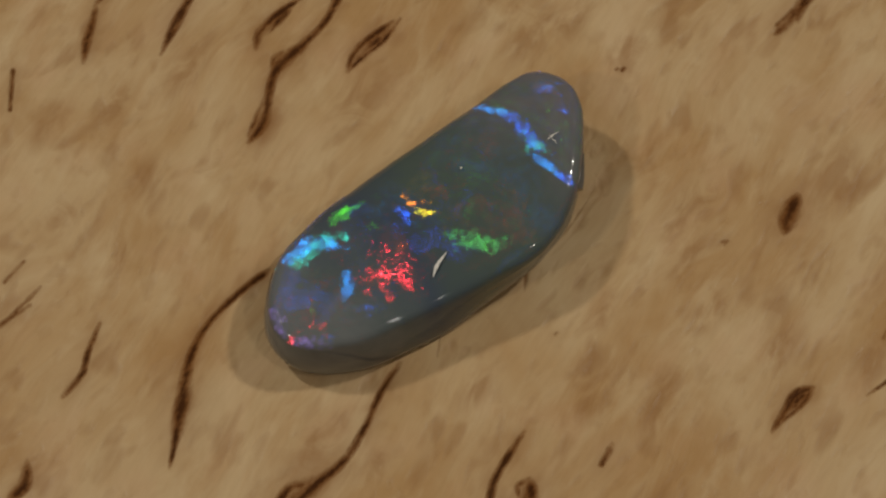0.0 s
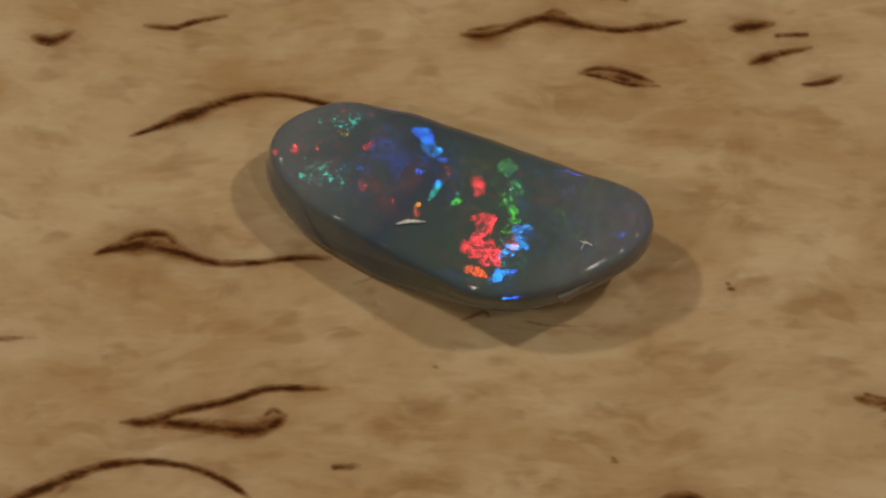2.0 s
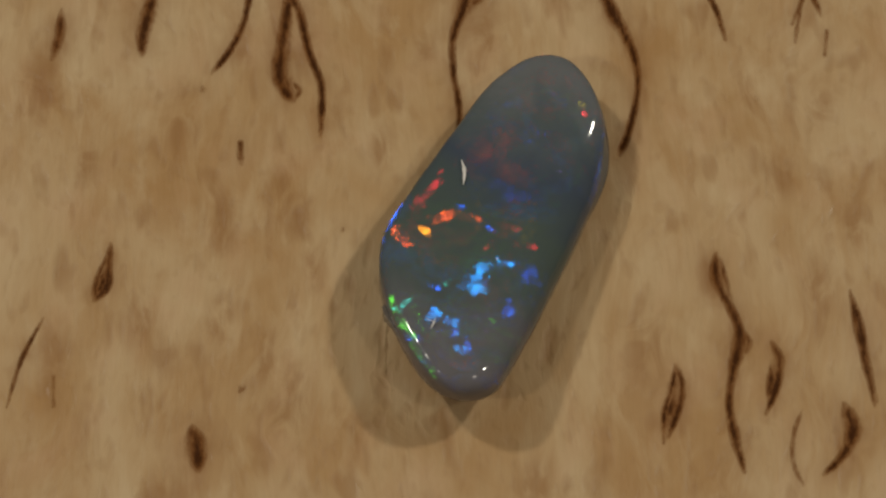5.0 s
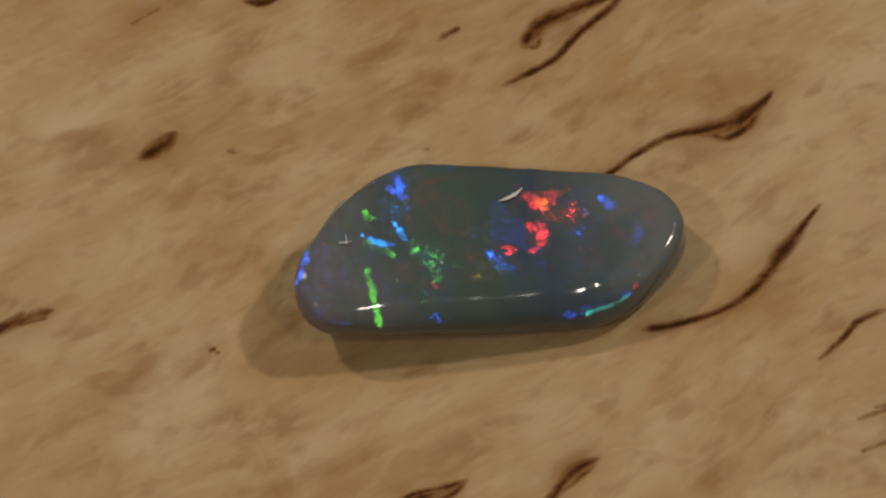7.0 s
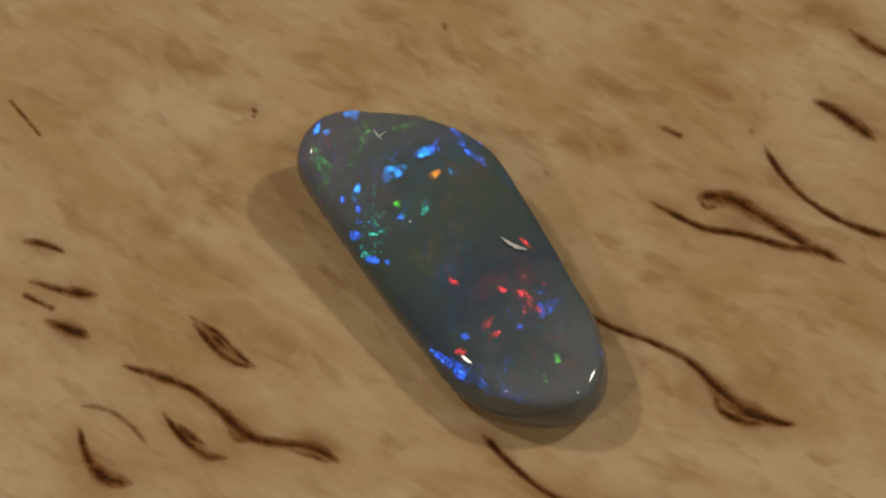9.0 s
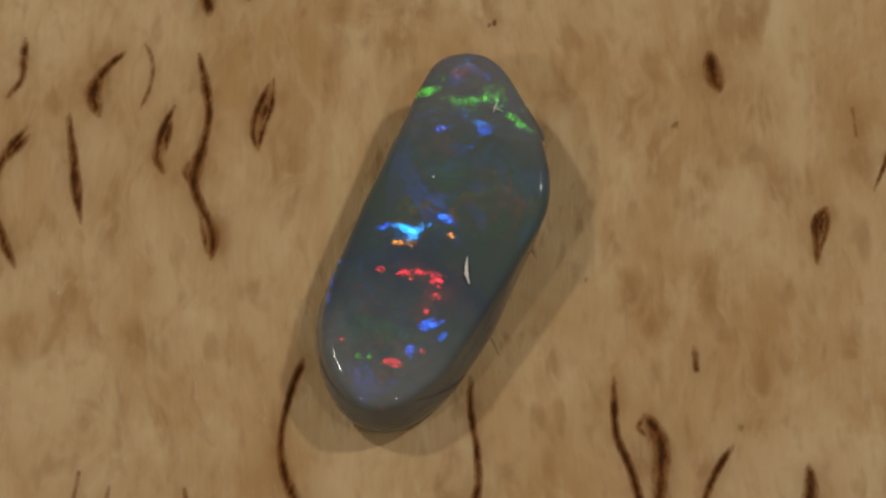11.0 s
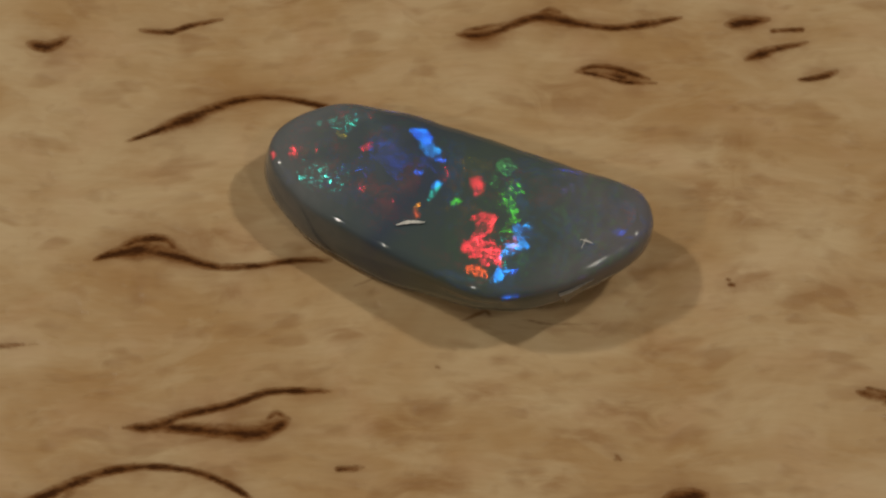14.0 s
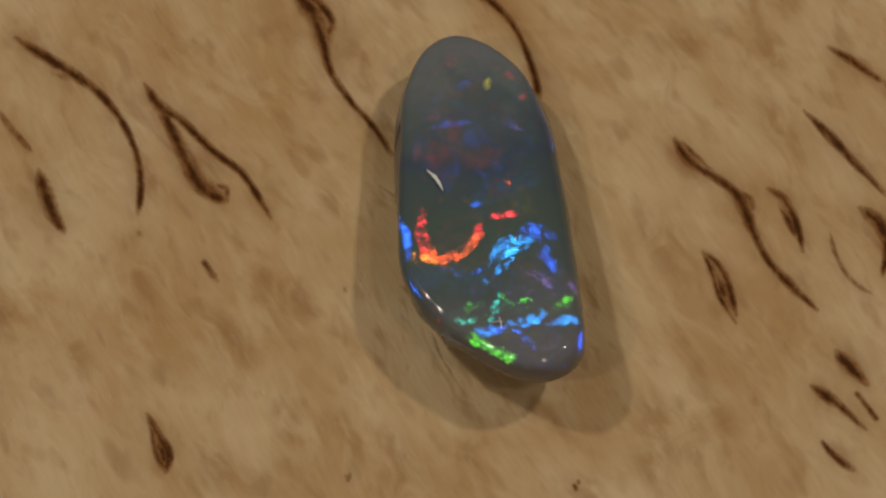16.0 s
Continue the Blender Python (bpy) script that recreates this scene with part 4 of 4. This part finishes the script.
flash(6.5, -2.94, 0.26, 0.56, 0.38, 161, "red", 0.55)
flash(6.5, -3.92, -2.81, 1.30, 0.63, -147, "red", 0.45)
flash(6.5, -2.71, 1.16, 1.57, 0.63, 149, "cyan", 1.2)
flash(6.5, -1.96, 0.78, 0.56, 0.44, 161, "blue", 1)
flash(6.5, -3.04, 1.46, 1.08, 0.44, 164, "cyan", 1.3)
flash(6.5, -0.68, -0.06, 1.93, 0.83, 135, "deep", 1)
flash(6.5, -4.36, -4.69, 0.83, 0.76, -123, "blue", 0.55)
flash(6.5, -5.34, -2.90, 0.46, 0.44, 148, "blue", 0.7)
flash(6.5, -5.67, -2.28, 1.82, 0.95, 148, "blue", 0.4)
flash(6.5, -8.32, -4.36, 1.09, 0.51, 88, "blue", 0.55)
flash(6.5, -8.23, -5.60, 0.83, 0.44, 139, "red", 0.4)
flash(6.5, -8.52, -2.99, 0.45, 0.25, 148, "blue", 0.8)
flash(6.5, -2.30, 2.52, 0.47, 0.32, -152, "yellow", 0.8)
flash(6.5, 2.26, 1.90, 1.49, 0.76, 131, "dimgreen", 1.1)
flash(6.5, 1.20, 2.53, 2.02, 0.83, 163, "green", 0.7)
flash(6.5, -0.30, 2.73, 1.44, 0.83, 179, "dimgreen", 0.8)
flash(6.5, 3.54, 0.32, 1.76, 0.32, 117, "teal", 0.7)
flash(6.5, 4.84, 4.64, 1.36, 0.63, -161, "cyan", 1)
flash(6.5, 4.40, 4.52, 2.38, 0.25, -146, "cyan", 1)
flash(6.5, 5.20, 6.02, 1.10, 0.38, 132, "blue", 1)
flash(6.5, 3.11, 3.84, 0.69, 0.32, 169, "teal", 0.9)
flash(6.5, 2.95, 6.67, 1.23, 0.44, 166, "blue", 1)
flash(6.5, 2.76, 6.78, 0.55, 0.32, 162, "cyan", 1)
flash(6.5, 2.22, 8.54, 1.23, 0.38, 145, "blue", 1)
flash(6.5, -1.61, 5.68, 0.39, 0.25, -161, "blue", 1)
flash(6.5, 5.97, 2.57, 0.94, 0.38, -127, "green", 0.7)
flash(6.5, 4.01, 7.57, 2.22, 2.22, 142, "violet", 0)
flash(7, -9.04, -0.25, 3.50, 0.30, -127, "teal", 1.3)
flash(7, 5.77, 7.33, 1.68, 0.30, -75, "blue", 1.3)
flash(7, -2.72, -3.39, 1.88, 0.95, -141, "red", 0.8)
flash(7, -2.95, -3.30, 0.95, 0.63, -162, "orangered", 1.3)
flash(7, -2.93, -3.33, 0.64, 0.32, -163, "orange", 1)
flash(7, -3.66, -1.55, 1.35, 0.70, 151, "red", 1.2)
flash(7, -4.17, -0.82, 1.04, 0.25, -121, "red", 1)
flash(7, -4.74, -3.78, 1.26, 1.08, 180, "red", 0.45)
flash(7, -6.02, -5.12, 0.91, 0.63, 163, "blue", 1.2)
flash(7, -2.80, 0.22, 0.82, 0.51, -129, "red", 1)
flash(7, -2.85, 1.05, 1.45, 0.38, 178, "blue", 1)
flash(7, -5.13, -4.03, 0.77, 0.32, -148, "violet", 0.8)
flash(7, -6.49, -2.16, 0.63, 0.32, -163, "red", 0.4)
flash(7, 4.13, 0.23, 1.30, 0.83, -103, "blue", 0.9)
flash(7, 3.89, 0.48, 1.94, 0.63, 136, "deep", 0.9)
flash(7, 2.55, 2.70, 1.28, 0.29, 146, "cyan", 1)
flash(7, 3.32, 3.85, 1.59, 0.25, -164, "cyan", 1.2)
flash(7, 3.14, 4.14, 1.53, 0.44, -152, "dimgreen", 0.9)
flash(7, 4.47, 2.88, 0.74, 0.38, 147, "green", 0.6)
flash(7, 0.42, 3.19, 2.57, 0.95, 162, "dimgreen", 0.9)
flash(7, 0.41, 3.19, 1.68, 0.44, 161, "green", 0.7)
flash(7, 2.15, 6.23, 1.69, 0.32, 130, "green", 1.2)
flash(7, 1.01, 7.37, 1.24, 0.29, 145, "green", 1.2)
flash(7, 2.18, 4.10, 0.52, 0.16, 139, "green", 1)
flash(7, -0.65, 4.19, 0.34, 0.25, -175, "red", 0.8)
flash(7, -0.38, 7.48, 1.51, 0.19, -143, "cyan", 1)
flash(7, 3.87, 6.39, 3.54, 3.49, -168, "violet", 0)
flash(7, -9.69, -1.78, 0.29, 0.22, 177, "red", 0.6)
flash(7, -8.20, -4.73, 2.14, 1.90, -120, "violet", 0)
flash(7, -3.05, -1.02, 4.79, 2.86, -134, "deep", 0)
flash(7.5, 0.81, 8.96, 1.80, 0.30, -136, "red", 1.3)
flash(7.5, 3.59, 1.19, 1.23, 1.08, -174, "cyan", 1.3)
flash(7.5, 4.60, 0.13, 0.83, 0.76, -155, "cyan", 1)
flash(7.5, 3.19, 1.78, 0.82, 0.44, -92, "blue", 1)
flash(7.5, 2.73, 2.95, 0.77, 0.51, -130, "blue", 1)
flash(7.5, 2.38, 3.06, 1.09, 0.32, 162, "cyan", 1.2)
flash(7.5, 2.49, 3.59, 0.48, 0.32, -151, "blue", 0.8)
flash(7.5, 4.36, 8.37, 0.88, 0.57, 158, "cyan", 1.1)
flash(7.5, 3.66, 8.95, 0.67, 0.38, 145, "blue", 0.8)
flash(7.5, 1.26, 2.86, 0.47, 0.44, -143, "green", 1)
flash(7.5, 0.69, 3.54, 1.19, 0.38, 149, "teal", 0.9)
flash(7.5, 0.42, 4.38, 2.59, 1.59, 165, "dimgreen", 0.8)
flash(7.5, -0.48, 3.45, 1.51, 0.51, 142, "green", 0.6)
flash(7.5, -0.39, 4.20, 1.08, 0.44, 162, "green", 0.6)
flash(7.5, 1.22, 6.02, 0.50, 0.38, -158, "cyan", 1.2)
flash(7.5, 0.57, 6.11, 0.68, 0.38, -160, "blue", 0.9)
flash(7.5, -0.86, 6.41, 0.31, 0.22, -118, "cyan", 1)
flash(7.5, -0.57, 7.38, 1.51, 0.22, -134, "blue", 1)
flash(7.5, -1.58, 5.32, 0.76, 0.25, -126, "blue", 0.6)
flash(7.5, 1.15, 5.37, 1.01, 0.44, 174, "green", 0.55)
flash(7.5, 5.86, 5.15, 0.32, 0.29, -149, "orangered", 0.9)
flash(7.5, 5.26, 5.49, 0.61, 0.25, -140, "orangered", 0.55)
flash(7.5, 2.71, 6.81, 4.13, 4.13, -160, "violet", 0)
flash(7.5, -2.49, -3.26, 0.95, 0.44, -121, "red", 0.8)
flash(7.5, -3.16, -3.24, 0.95, 0.38, -122, "red", 0.7)
flash(7.5, -4.65, -3.62, 1.18, 0.95, -158, "red", 0.45)
flash(7.5, -4.85, -3.21, 0.56, 0.38, -169, "red", 0.8)
flash(7.5, -3.77, -4.81, 0.72, 0.25, -104, "red", 0.7)
flash(7.5, -3.68, -3.81, 2.60, 1.40, -168, "red", 0.35)
flash(7.5, -6.07, -5.90, 0.68, 0.25, 178, "blue", 1)
flash(7.5, -8.07, -4.12, 0.47, 0.25, -146, "blue", 0.9)
flash(7.5, -8.22, -4.72, 0.35, 0.25, -163, "red", 0.8)
flash(7.5, -8.93, -2.22, 0.22, 0.22, -151, "blue", 0.9)
flash(7.5, -3.47, 0.92, 0.72, 0.38, -165, "deep", 0.9)
flash(7.5, -8.65, -6.03, 1.90, 1.90, -105, "violet", 0)
flash(7.5, 2.43, 5.20, 0.44, 0.44, -180, "blue", 0.55)
flash(8, 4.88, -0.19, 1.85, 0.30, -135, "blue", 1.3)
flash(8, -0.59, 7.19, 1.54, 0.30, -128, "blue", 1.1)
flash(8, 3.03, 3.02, 0.65, 0.57, -100, "cyan", 1.1)
flash(8, 3.28, 2.19, 1.44, 0.38, -87, "blue", 1.1)
flash(8, 3.37, 1.97, 0.72, 0.38, -87, "cyan", 1)
flash(8, 4.71, 0.63, 0.99, 0.51, -56, "blue", 0.6)
flash(8, 4.75, -0.27, 1.12, 0.25, -133, "blue", 1.2)
flash(8, 1.44, 2.92, 0.47, 0.38, -107, "green", 0.9)
flash(8, 0.77, 3.54, 1.03, 0.32, 169, "teal", 0.8)
flash(8, 4.75, 7.73, 0.80, 0.63, -99, "cyan", 1.1)
flash(8, 5.32, 6.66, 0.35, 0.29, -87, "blue", 1.1)
flash(8, 3.81, 8.74, 0.68, 0.25, 166, "blue", 0.9)
flash(8, 0.15, 5.89, 0.90, 0.29, 178, "cyan", 1.2)
flash(8, 1.17, 5.91, 0.44, 0.25, -164, "blue", 0.9)
flash(8, -0.46, 4.80, 1.91, 1.59, -147, "teal", 0.45)
flash(8, -0.09, 5.38, 1.90, 1.90, -131, "teal", 0)
flash(8, -0.61, 7.03, 1.22, 0.25, -126, "blue", 0.8)
flash(8, -1.44, 5.04, 0.67, 0.22, -116, "blue", 1)
flash(8, -1.98, 5.06, 0.24, 0.19, -148, "blue", 0.9)
flash(8, -0.39, 3.03, 0.67, 0.44, 165, "teal", 0.6)
flash(8, 4.61, 1.82, 3.74, 2.86, -126, "violet", 0)
flash(8, 2.42, 6.98, 3.17, 3.17, -141, "violet", 0)
flash(8, -3.31, -3.25, 1.08, 0.25, -126, "red", 1.1)
flash(8, -4.15, -3.21, 0.38, 0.32, -156, "red", 1)
flash(8, -4.85, -3.52, 0.93, 0.32, -128, "red", 0.9)
flash(8, -1.82, -2.40, 0.93, 0.19, -127, "red", 0.8)
flash(8, -6.86, -0.63, 0.61, 0.38, -127, "red", 1)
flash(8, -4.19, -3.54, 0.83, 0.83, -147, "red", 0.35)
flash(8, -6.30, -2.34, 0.34, 0.32, -147, "blue", 0.7)
flash(8, -8.20, -4.91, 0.27, 0.22, -97, "green", 1)
flash(8, -7.70, -4.97, 0.16, 0.16, -131, "red", 0.9)
flash(8, -7.83, -7.01, 0.22, 0.22, -153, "blue", 0.8)
flash(8, -8.25, -2.63, 4.34, 1.90, -131, "blue", 0)
flash(8.5, -8.34, -0.04, 3.90, 0.30, -128, "blue", 1.3)
flash(8.5, 2.90, -2.21, 1.42, 0.30, -150, "blue", 1.3)
flash(8.5, 4.70, 7.53, 0.74, 0.70, -68, "cyan", 1.2)
flash(8.5, 5.09, 6.89, 0.47, 0.25, -93, "blue", 1)
flash(8.5, 3.10, 7.73, 1.23, 0.95, -109, "dimgreen", 0.6)
flash(8.5, 3.08, 0.99, 1.10, 0.83, -63, "orangered", 1)
flash(8.5, 3.04, 0.95, 0.75, 0.44, -69, "orange", 0.9)
flash(8.5, 3.02, 2.63, 0.83, 0.38, -82, "blue", 0.9)
flash(8.5, 1.19, 3.06, 1.15, 0.70, -55, "cyan", 1.1)
flash(8.5, -0.09, 3.83, 0.99, 0.38, 176, "blue", 0.9)
flash(8.5, -0.34, 2.98, 0.93, 0.38, -39, "blue", 0.8)
flash(8.5, -0.38, 5.39, 0.92, 0.25, -111, "blue", 1)
flash(8.5, -1.42, 4.90, 0.82, 0.25, -106, "blue", 1.2)
flash(8.5, -1.40, 4.85, 1.42, 0.57, -168, "blue", 0.45)
flash(8.5, -0.32, 7.00, 0.19, 0.19, -101, "blue", 1)
flash(8.5, 4.56, 2.49, 4.34, 2.86, -101, "violet", 0)
flash(8.5, 1.50, 5.11, 3.43, 3.17, -130, "violet", 0)
flash(8.5, -1.87, 0.16, 0.77, 0.44, -109, "red", 0.4)
flash(8.5, -3.07, -3.17, 0.62, 0.19, -146, "red", 1)
flash(8.5, -4.22, -3.35, 0.52, 0.22, -133, "red", 1)
flash(8.5, -3.90, -0.70, 0.78, 0.19, -135, "red", 0.9)
flash(8.5, -4.32, 0.31, 0.19, 0.19, -117, "red", 1)
flash(8.5, -6.54, -1.73, 0.91, 0.32, -47, "red", 0.9)
flash(8.5, -4.52, -5.09, 0.96, 0.83, -89, "blue", 1.2)
flash(8.5, -4.09, -4.33, 0.80, 0.38, -122, "blue", 0.8)
flash(8.5, -5.36, -3.37, 1.76, 0.70, -86, "deep", 0.8)
flash(8.5, -6.59, 1.09, 0.53, 0.29, -128, "blue", 1.2)
flash(8.5, -3.51, -4.41, 0.32, 0.19, -121, "red", 0.7)
flash(8.5, -7.80, -5.01, 0.60, 0.19, -165, "green", 0.8)
flash(8.5, 4.65, -0.67, 0.25, 0.19, -133, "blue", 1)
flash(8.5, 2.85, -2.27, 0.94, 0.19, -138, "cyan", 1)
flash(11, 1.98, 7.74, 1.19, 0.44, -34, "green", 1.2)
flash(11, 3.44, 6.12, 2.18, 0.38, -28, "green", 1.2)
flash(11, 4.77, 5.45, 1.28, 0.83, -61, "green", 0.9)
flash(11, 5.28, 3.57, 1.54, 0.29, -59, "green", 1.2)
flash(11, 3.51, 4.00, 1.02, 0.32, -5, "blue", 1)
flash(11, 1.41, 5.34, 0.64, 0.29, -15, "deep", 0.7)
flash(11, -2.83, 1.12, 1.57, 0.57, -17, "cyan", 1.3)
flash(11, -2.91, 1.12, 1.08, 0.32, -33, "cyan", 1.2)
flash(11, -0.81, 0.59, 0.68, 0.44, -21, "blue", 1.1)
flash(11, -4.01, 1.85, 0.62, 0.25, -23, "blue", 0.7)
flash(11, -3.42, 0.36, 1.23, 0.29, -29, "orange", 0.7)
flash(11, -1.06, -0.44, 0.31, 0.19, -29, "orange", 0.8)
flash(11, -5.37, -0.28, 0.37, 0.25, -29, "red", 1.1)
flash(11, -3.65, -1.50, 2.61, 0.25, -33, "red", 0.9)
flash(11, -3.10, -2.42, 0.51, 0.51, -2, "red", 1.1)
flash(11, -3.38, -3.14, 0.37, 0.25, -29, "red", 1.1)
flash(11, -4.35, -3.58, 0.31, 0.25, -17, "red", 0.8)
flash(11, -4.68, -4.19, 1.22, 0.51, -21, "blue", 0.9)
flash(11, -4.31, -5.24, 0.56, 0.32, 7, "blue", 0.8)
flash(11, -6.24, -5.30, 0.56, 0.51, 7, "blue", 0.9)
flash(11, -7.36, -5.38, 0.97, 0.38, -23, "red", 1.2)
flash(11, -5.62, -5.58, 0.32, 0.19, -11, "red", 0.8)
flash(11, -8.57, -4.22, 0.77, 0.22, -38, "green", 0.6)
flash(11, -7.06, -3.17, 3.10, 1.90, -16, "dimgreen", 0)
flash(11, -0.27, 2.59, 4.76, 4.76, -25, "deep", 0)
flash(11, -8.99, -5.48, 2.74, 1.59, -57, "blue", 0)
flash(11.4, 5.91, 4.99, 3.32, 0.30, -84, "violet", 1.3)
flash(11.5, 1.20, 6.54, 1.25, 0.29, -15, "blue", 0.9)
flash(11.5, 2.47, 5.50, 1.45, 0.63, -29, "blue", 1)
flash(11.5, 2.96, 4.59, 1.94, 0.63, -30, "blue", 1)
flash(11.5, 3.35, 4.57, 0.85, 0.44, -38, "cyan", 1)
flash(11.5, 1.21, 5.27, 0.33, 0.25, -33, "blue", 0.8)
flash(11.5, 2.31, 3.59, 0.19, 0.16, -48, "blue", 0.9)
flash(11.5, 4.33, 7.78, 1.15, 0.44, -32, "orangered", 1.1)
flash(11.5, 4.40, 7.76, 2.01, 0.83, -35, "orangered", 0.5)
flash(11.5, 4.52, 6.77, 0.64, 0.38, 37, "green", 0.9)
flash(11.5, -3.03, 0.65, 1.39, 0.38, -7, "cyan", 1.3)
flash(11.5, -3.46, 1.05, 0.38, 0.25, 0, "cyan", 1)
flash(11.5, -2.89, 0.56, 0.78, 0.25, -22, "cyan", 1.2)
flash(11.5, -4.25, -1.13, 0.47, 0.32, -27, "red", 1.1)
flash(11.5, -3.66, -1.65, 0.93, 0.70, -4, "orangered", 1.2)
flash(11.5, -3.81, -1.92, 0.47, 0.38, -27, "orange", 1.2)
flash(11.5, -3.32, -2.17, 0.89, 0.57, 33, "red", 1)
flash(11.5, -3.53, -3.04, 1.61, 0.95, -32, "red", 0.45)
flash(11.5, -3.59, -3.62, 1.41, 0.83, -1, "red", 0.4)
flash(11.5, -1.91, -2.53, 0.36, 0.25, -79, "red", 0.6)
flash(11.5, -9.04, -2.87, 0.32, 0.32, -61, "red", 1)
flash(11.5, -8.33, -3.04, 0.29, 0.29, -51, "red", 1)
flash(11.5, -4.00, -4.03, 1.01, 0.63, -55, "deep", 0.8)
flash(11.5, 4.20, 3.82, 2.40, 1.59, -40, "violet", 0)
flash(11.5, -5.93, -4.57, 3.10, 1.90, -2, "dimgreen", 0)
flash(11.5, 0.04, 1.86, 4.44, 4.44, -2, "deep", 0)

# the fire goes on between these, near where it was before and after
for shift, when in ((0.6, 4), (1.2, 4), (-0.6, 6.5), (-1.1, 7), (0.6, 8.5), (1.2, 8), (-0.6, 11), (-1.2, 11)):
    for k, p in enumerate([q for q in PATCHES if q[0] == when]):
        if k % 2 == 0 or abs(shift) > 1:
            flash(p[0] + shift, p[1] + dice.uniform(-1.3, 1.3), p[2] + dice.uniform(-1.3, 1.3), p[3] * 0.9, p[4] * 0.9, p[5], p[6], p[7] * 0.95, "between")
for number, patch in enumerate(PATCHES):
    lay(number, *patch[:8])
fire_patches()


# ---- scratches, a chip and specks ----
def scratch(width, *points):
    line = spline(points, 7)
    bm = bmesh.new()
    rows = []
    for k, (x, y) in enumerate(line):
        d = line[min(k + 1, len(line) - 1)] - line[max(k - 1, 0)]
        d /= np.hypot(*d)
        w = width * (0.15 + 0.85 * math.sin(math.pi * (k + 0.3) / (len(line) - 0.4))) * dice.uniform(0.6, 1.15) / 2
        rows.append([bm.verts.new(((x - d[1] * w * s - BASE.x) * MM, (y + d[0] * w * s - BASE.y) * MM,
                                   (top(x, y) + 0.19 - 0.012 * abs(s)) * MM)) for s in (-1, 0, 1)])
    for a, b in zip(rows, rows[1:]):
        bm.faces.new((a[0], b[0], b[1], a[1]))
        bm.faces.new((a[1], b[1], b[2], a[2]))
    part("scratch", bm, CHALK, OPAL, "chalky white scratch in the polish")


scratch(0.21, (-1.62, -3.4), (-1.42, -2.7), (-0.95, -1.95))
scratch(0.09, (4.33, 4.64), (4.65, 4.95), (4.94, 5.14))
scratch(0.06, (4.45, 4.97), (4.86, 4.43))
scratch(0.12, (-0.38, 2.95), (-0.28, 3.02))


def chipped_lip():
    """The broken corner under the overhanging end: a small pale flake."""
    bm = bmesh.new()
    for x, y, z in ((6.36, 2.3, 4.3), (6.46, 2.9, 4.35), (6.42, 4.4, 4.45), (6.44, 2.7, 3.2), (6.36, 3.5, 3.7), (5.6, 2.5, 3.3),
                    (5.5, 3.6, 3.6), (5.5, 4.4, 4.1), (5.6, 2.3, 4.1)):
        bm.verts.new(((x - BASE.x) * MM, (y - BASE.y) * MM, z * MM))
    bmesh.ops.convex_hull(bm, input=bm.verts[:])
    part("chipped_lip", bm, CHIP, OPAL, "pale broken lip of the overhanging end")


chipped_lip()


def motions():
    rows = [(k / 2, pose(0, 0, 0, 0, 0, -TURN * k / 2)) for k in range(33)]
    walk(BOARD, rows)
    walk(OPAL, [(t, m @ Matrix.Translation(BASE * MM)) for t, m in rows])


motions()
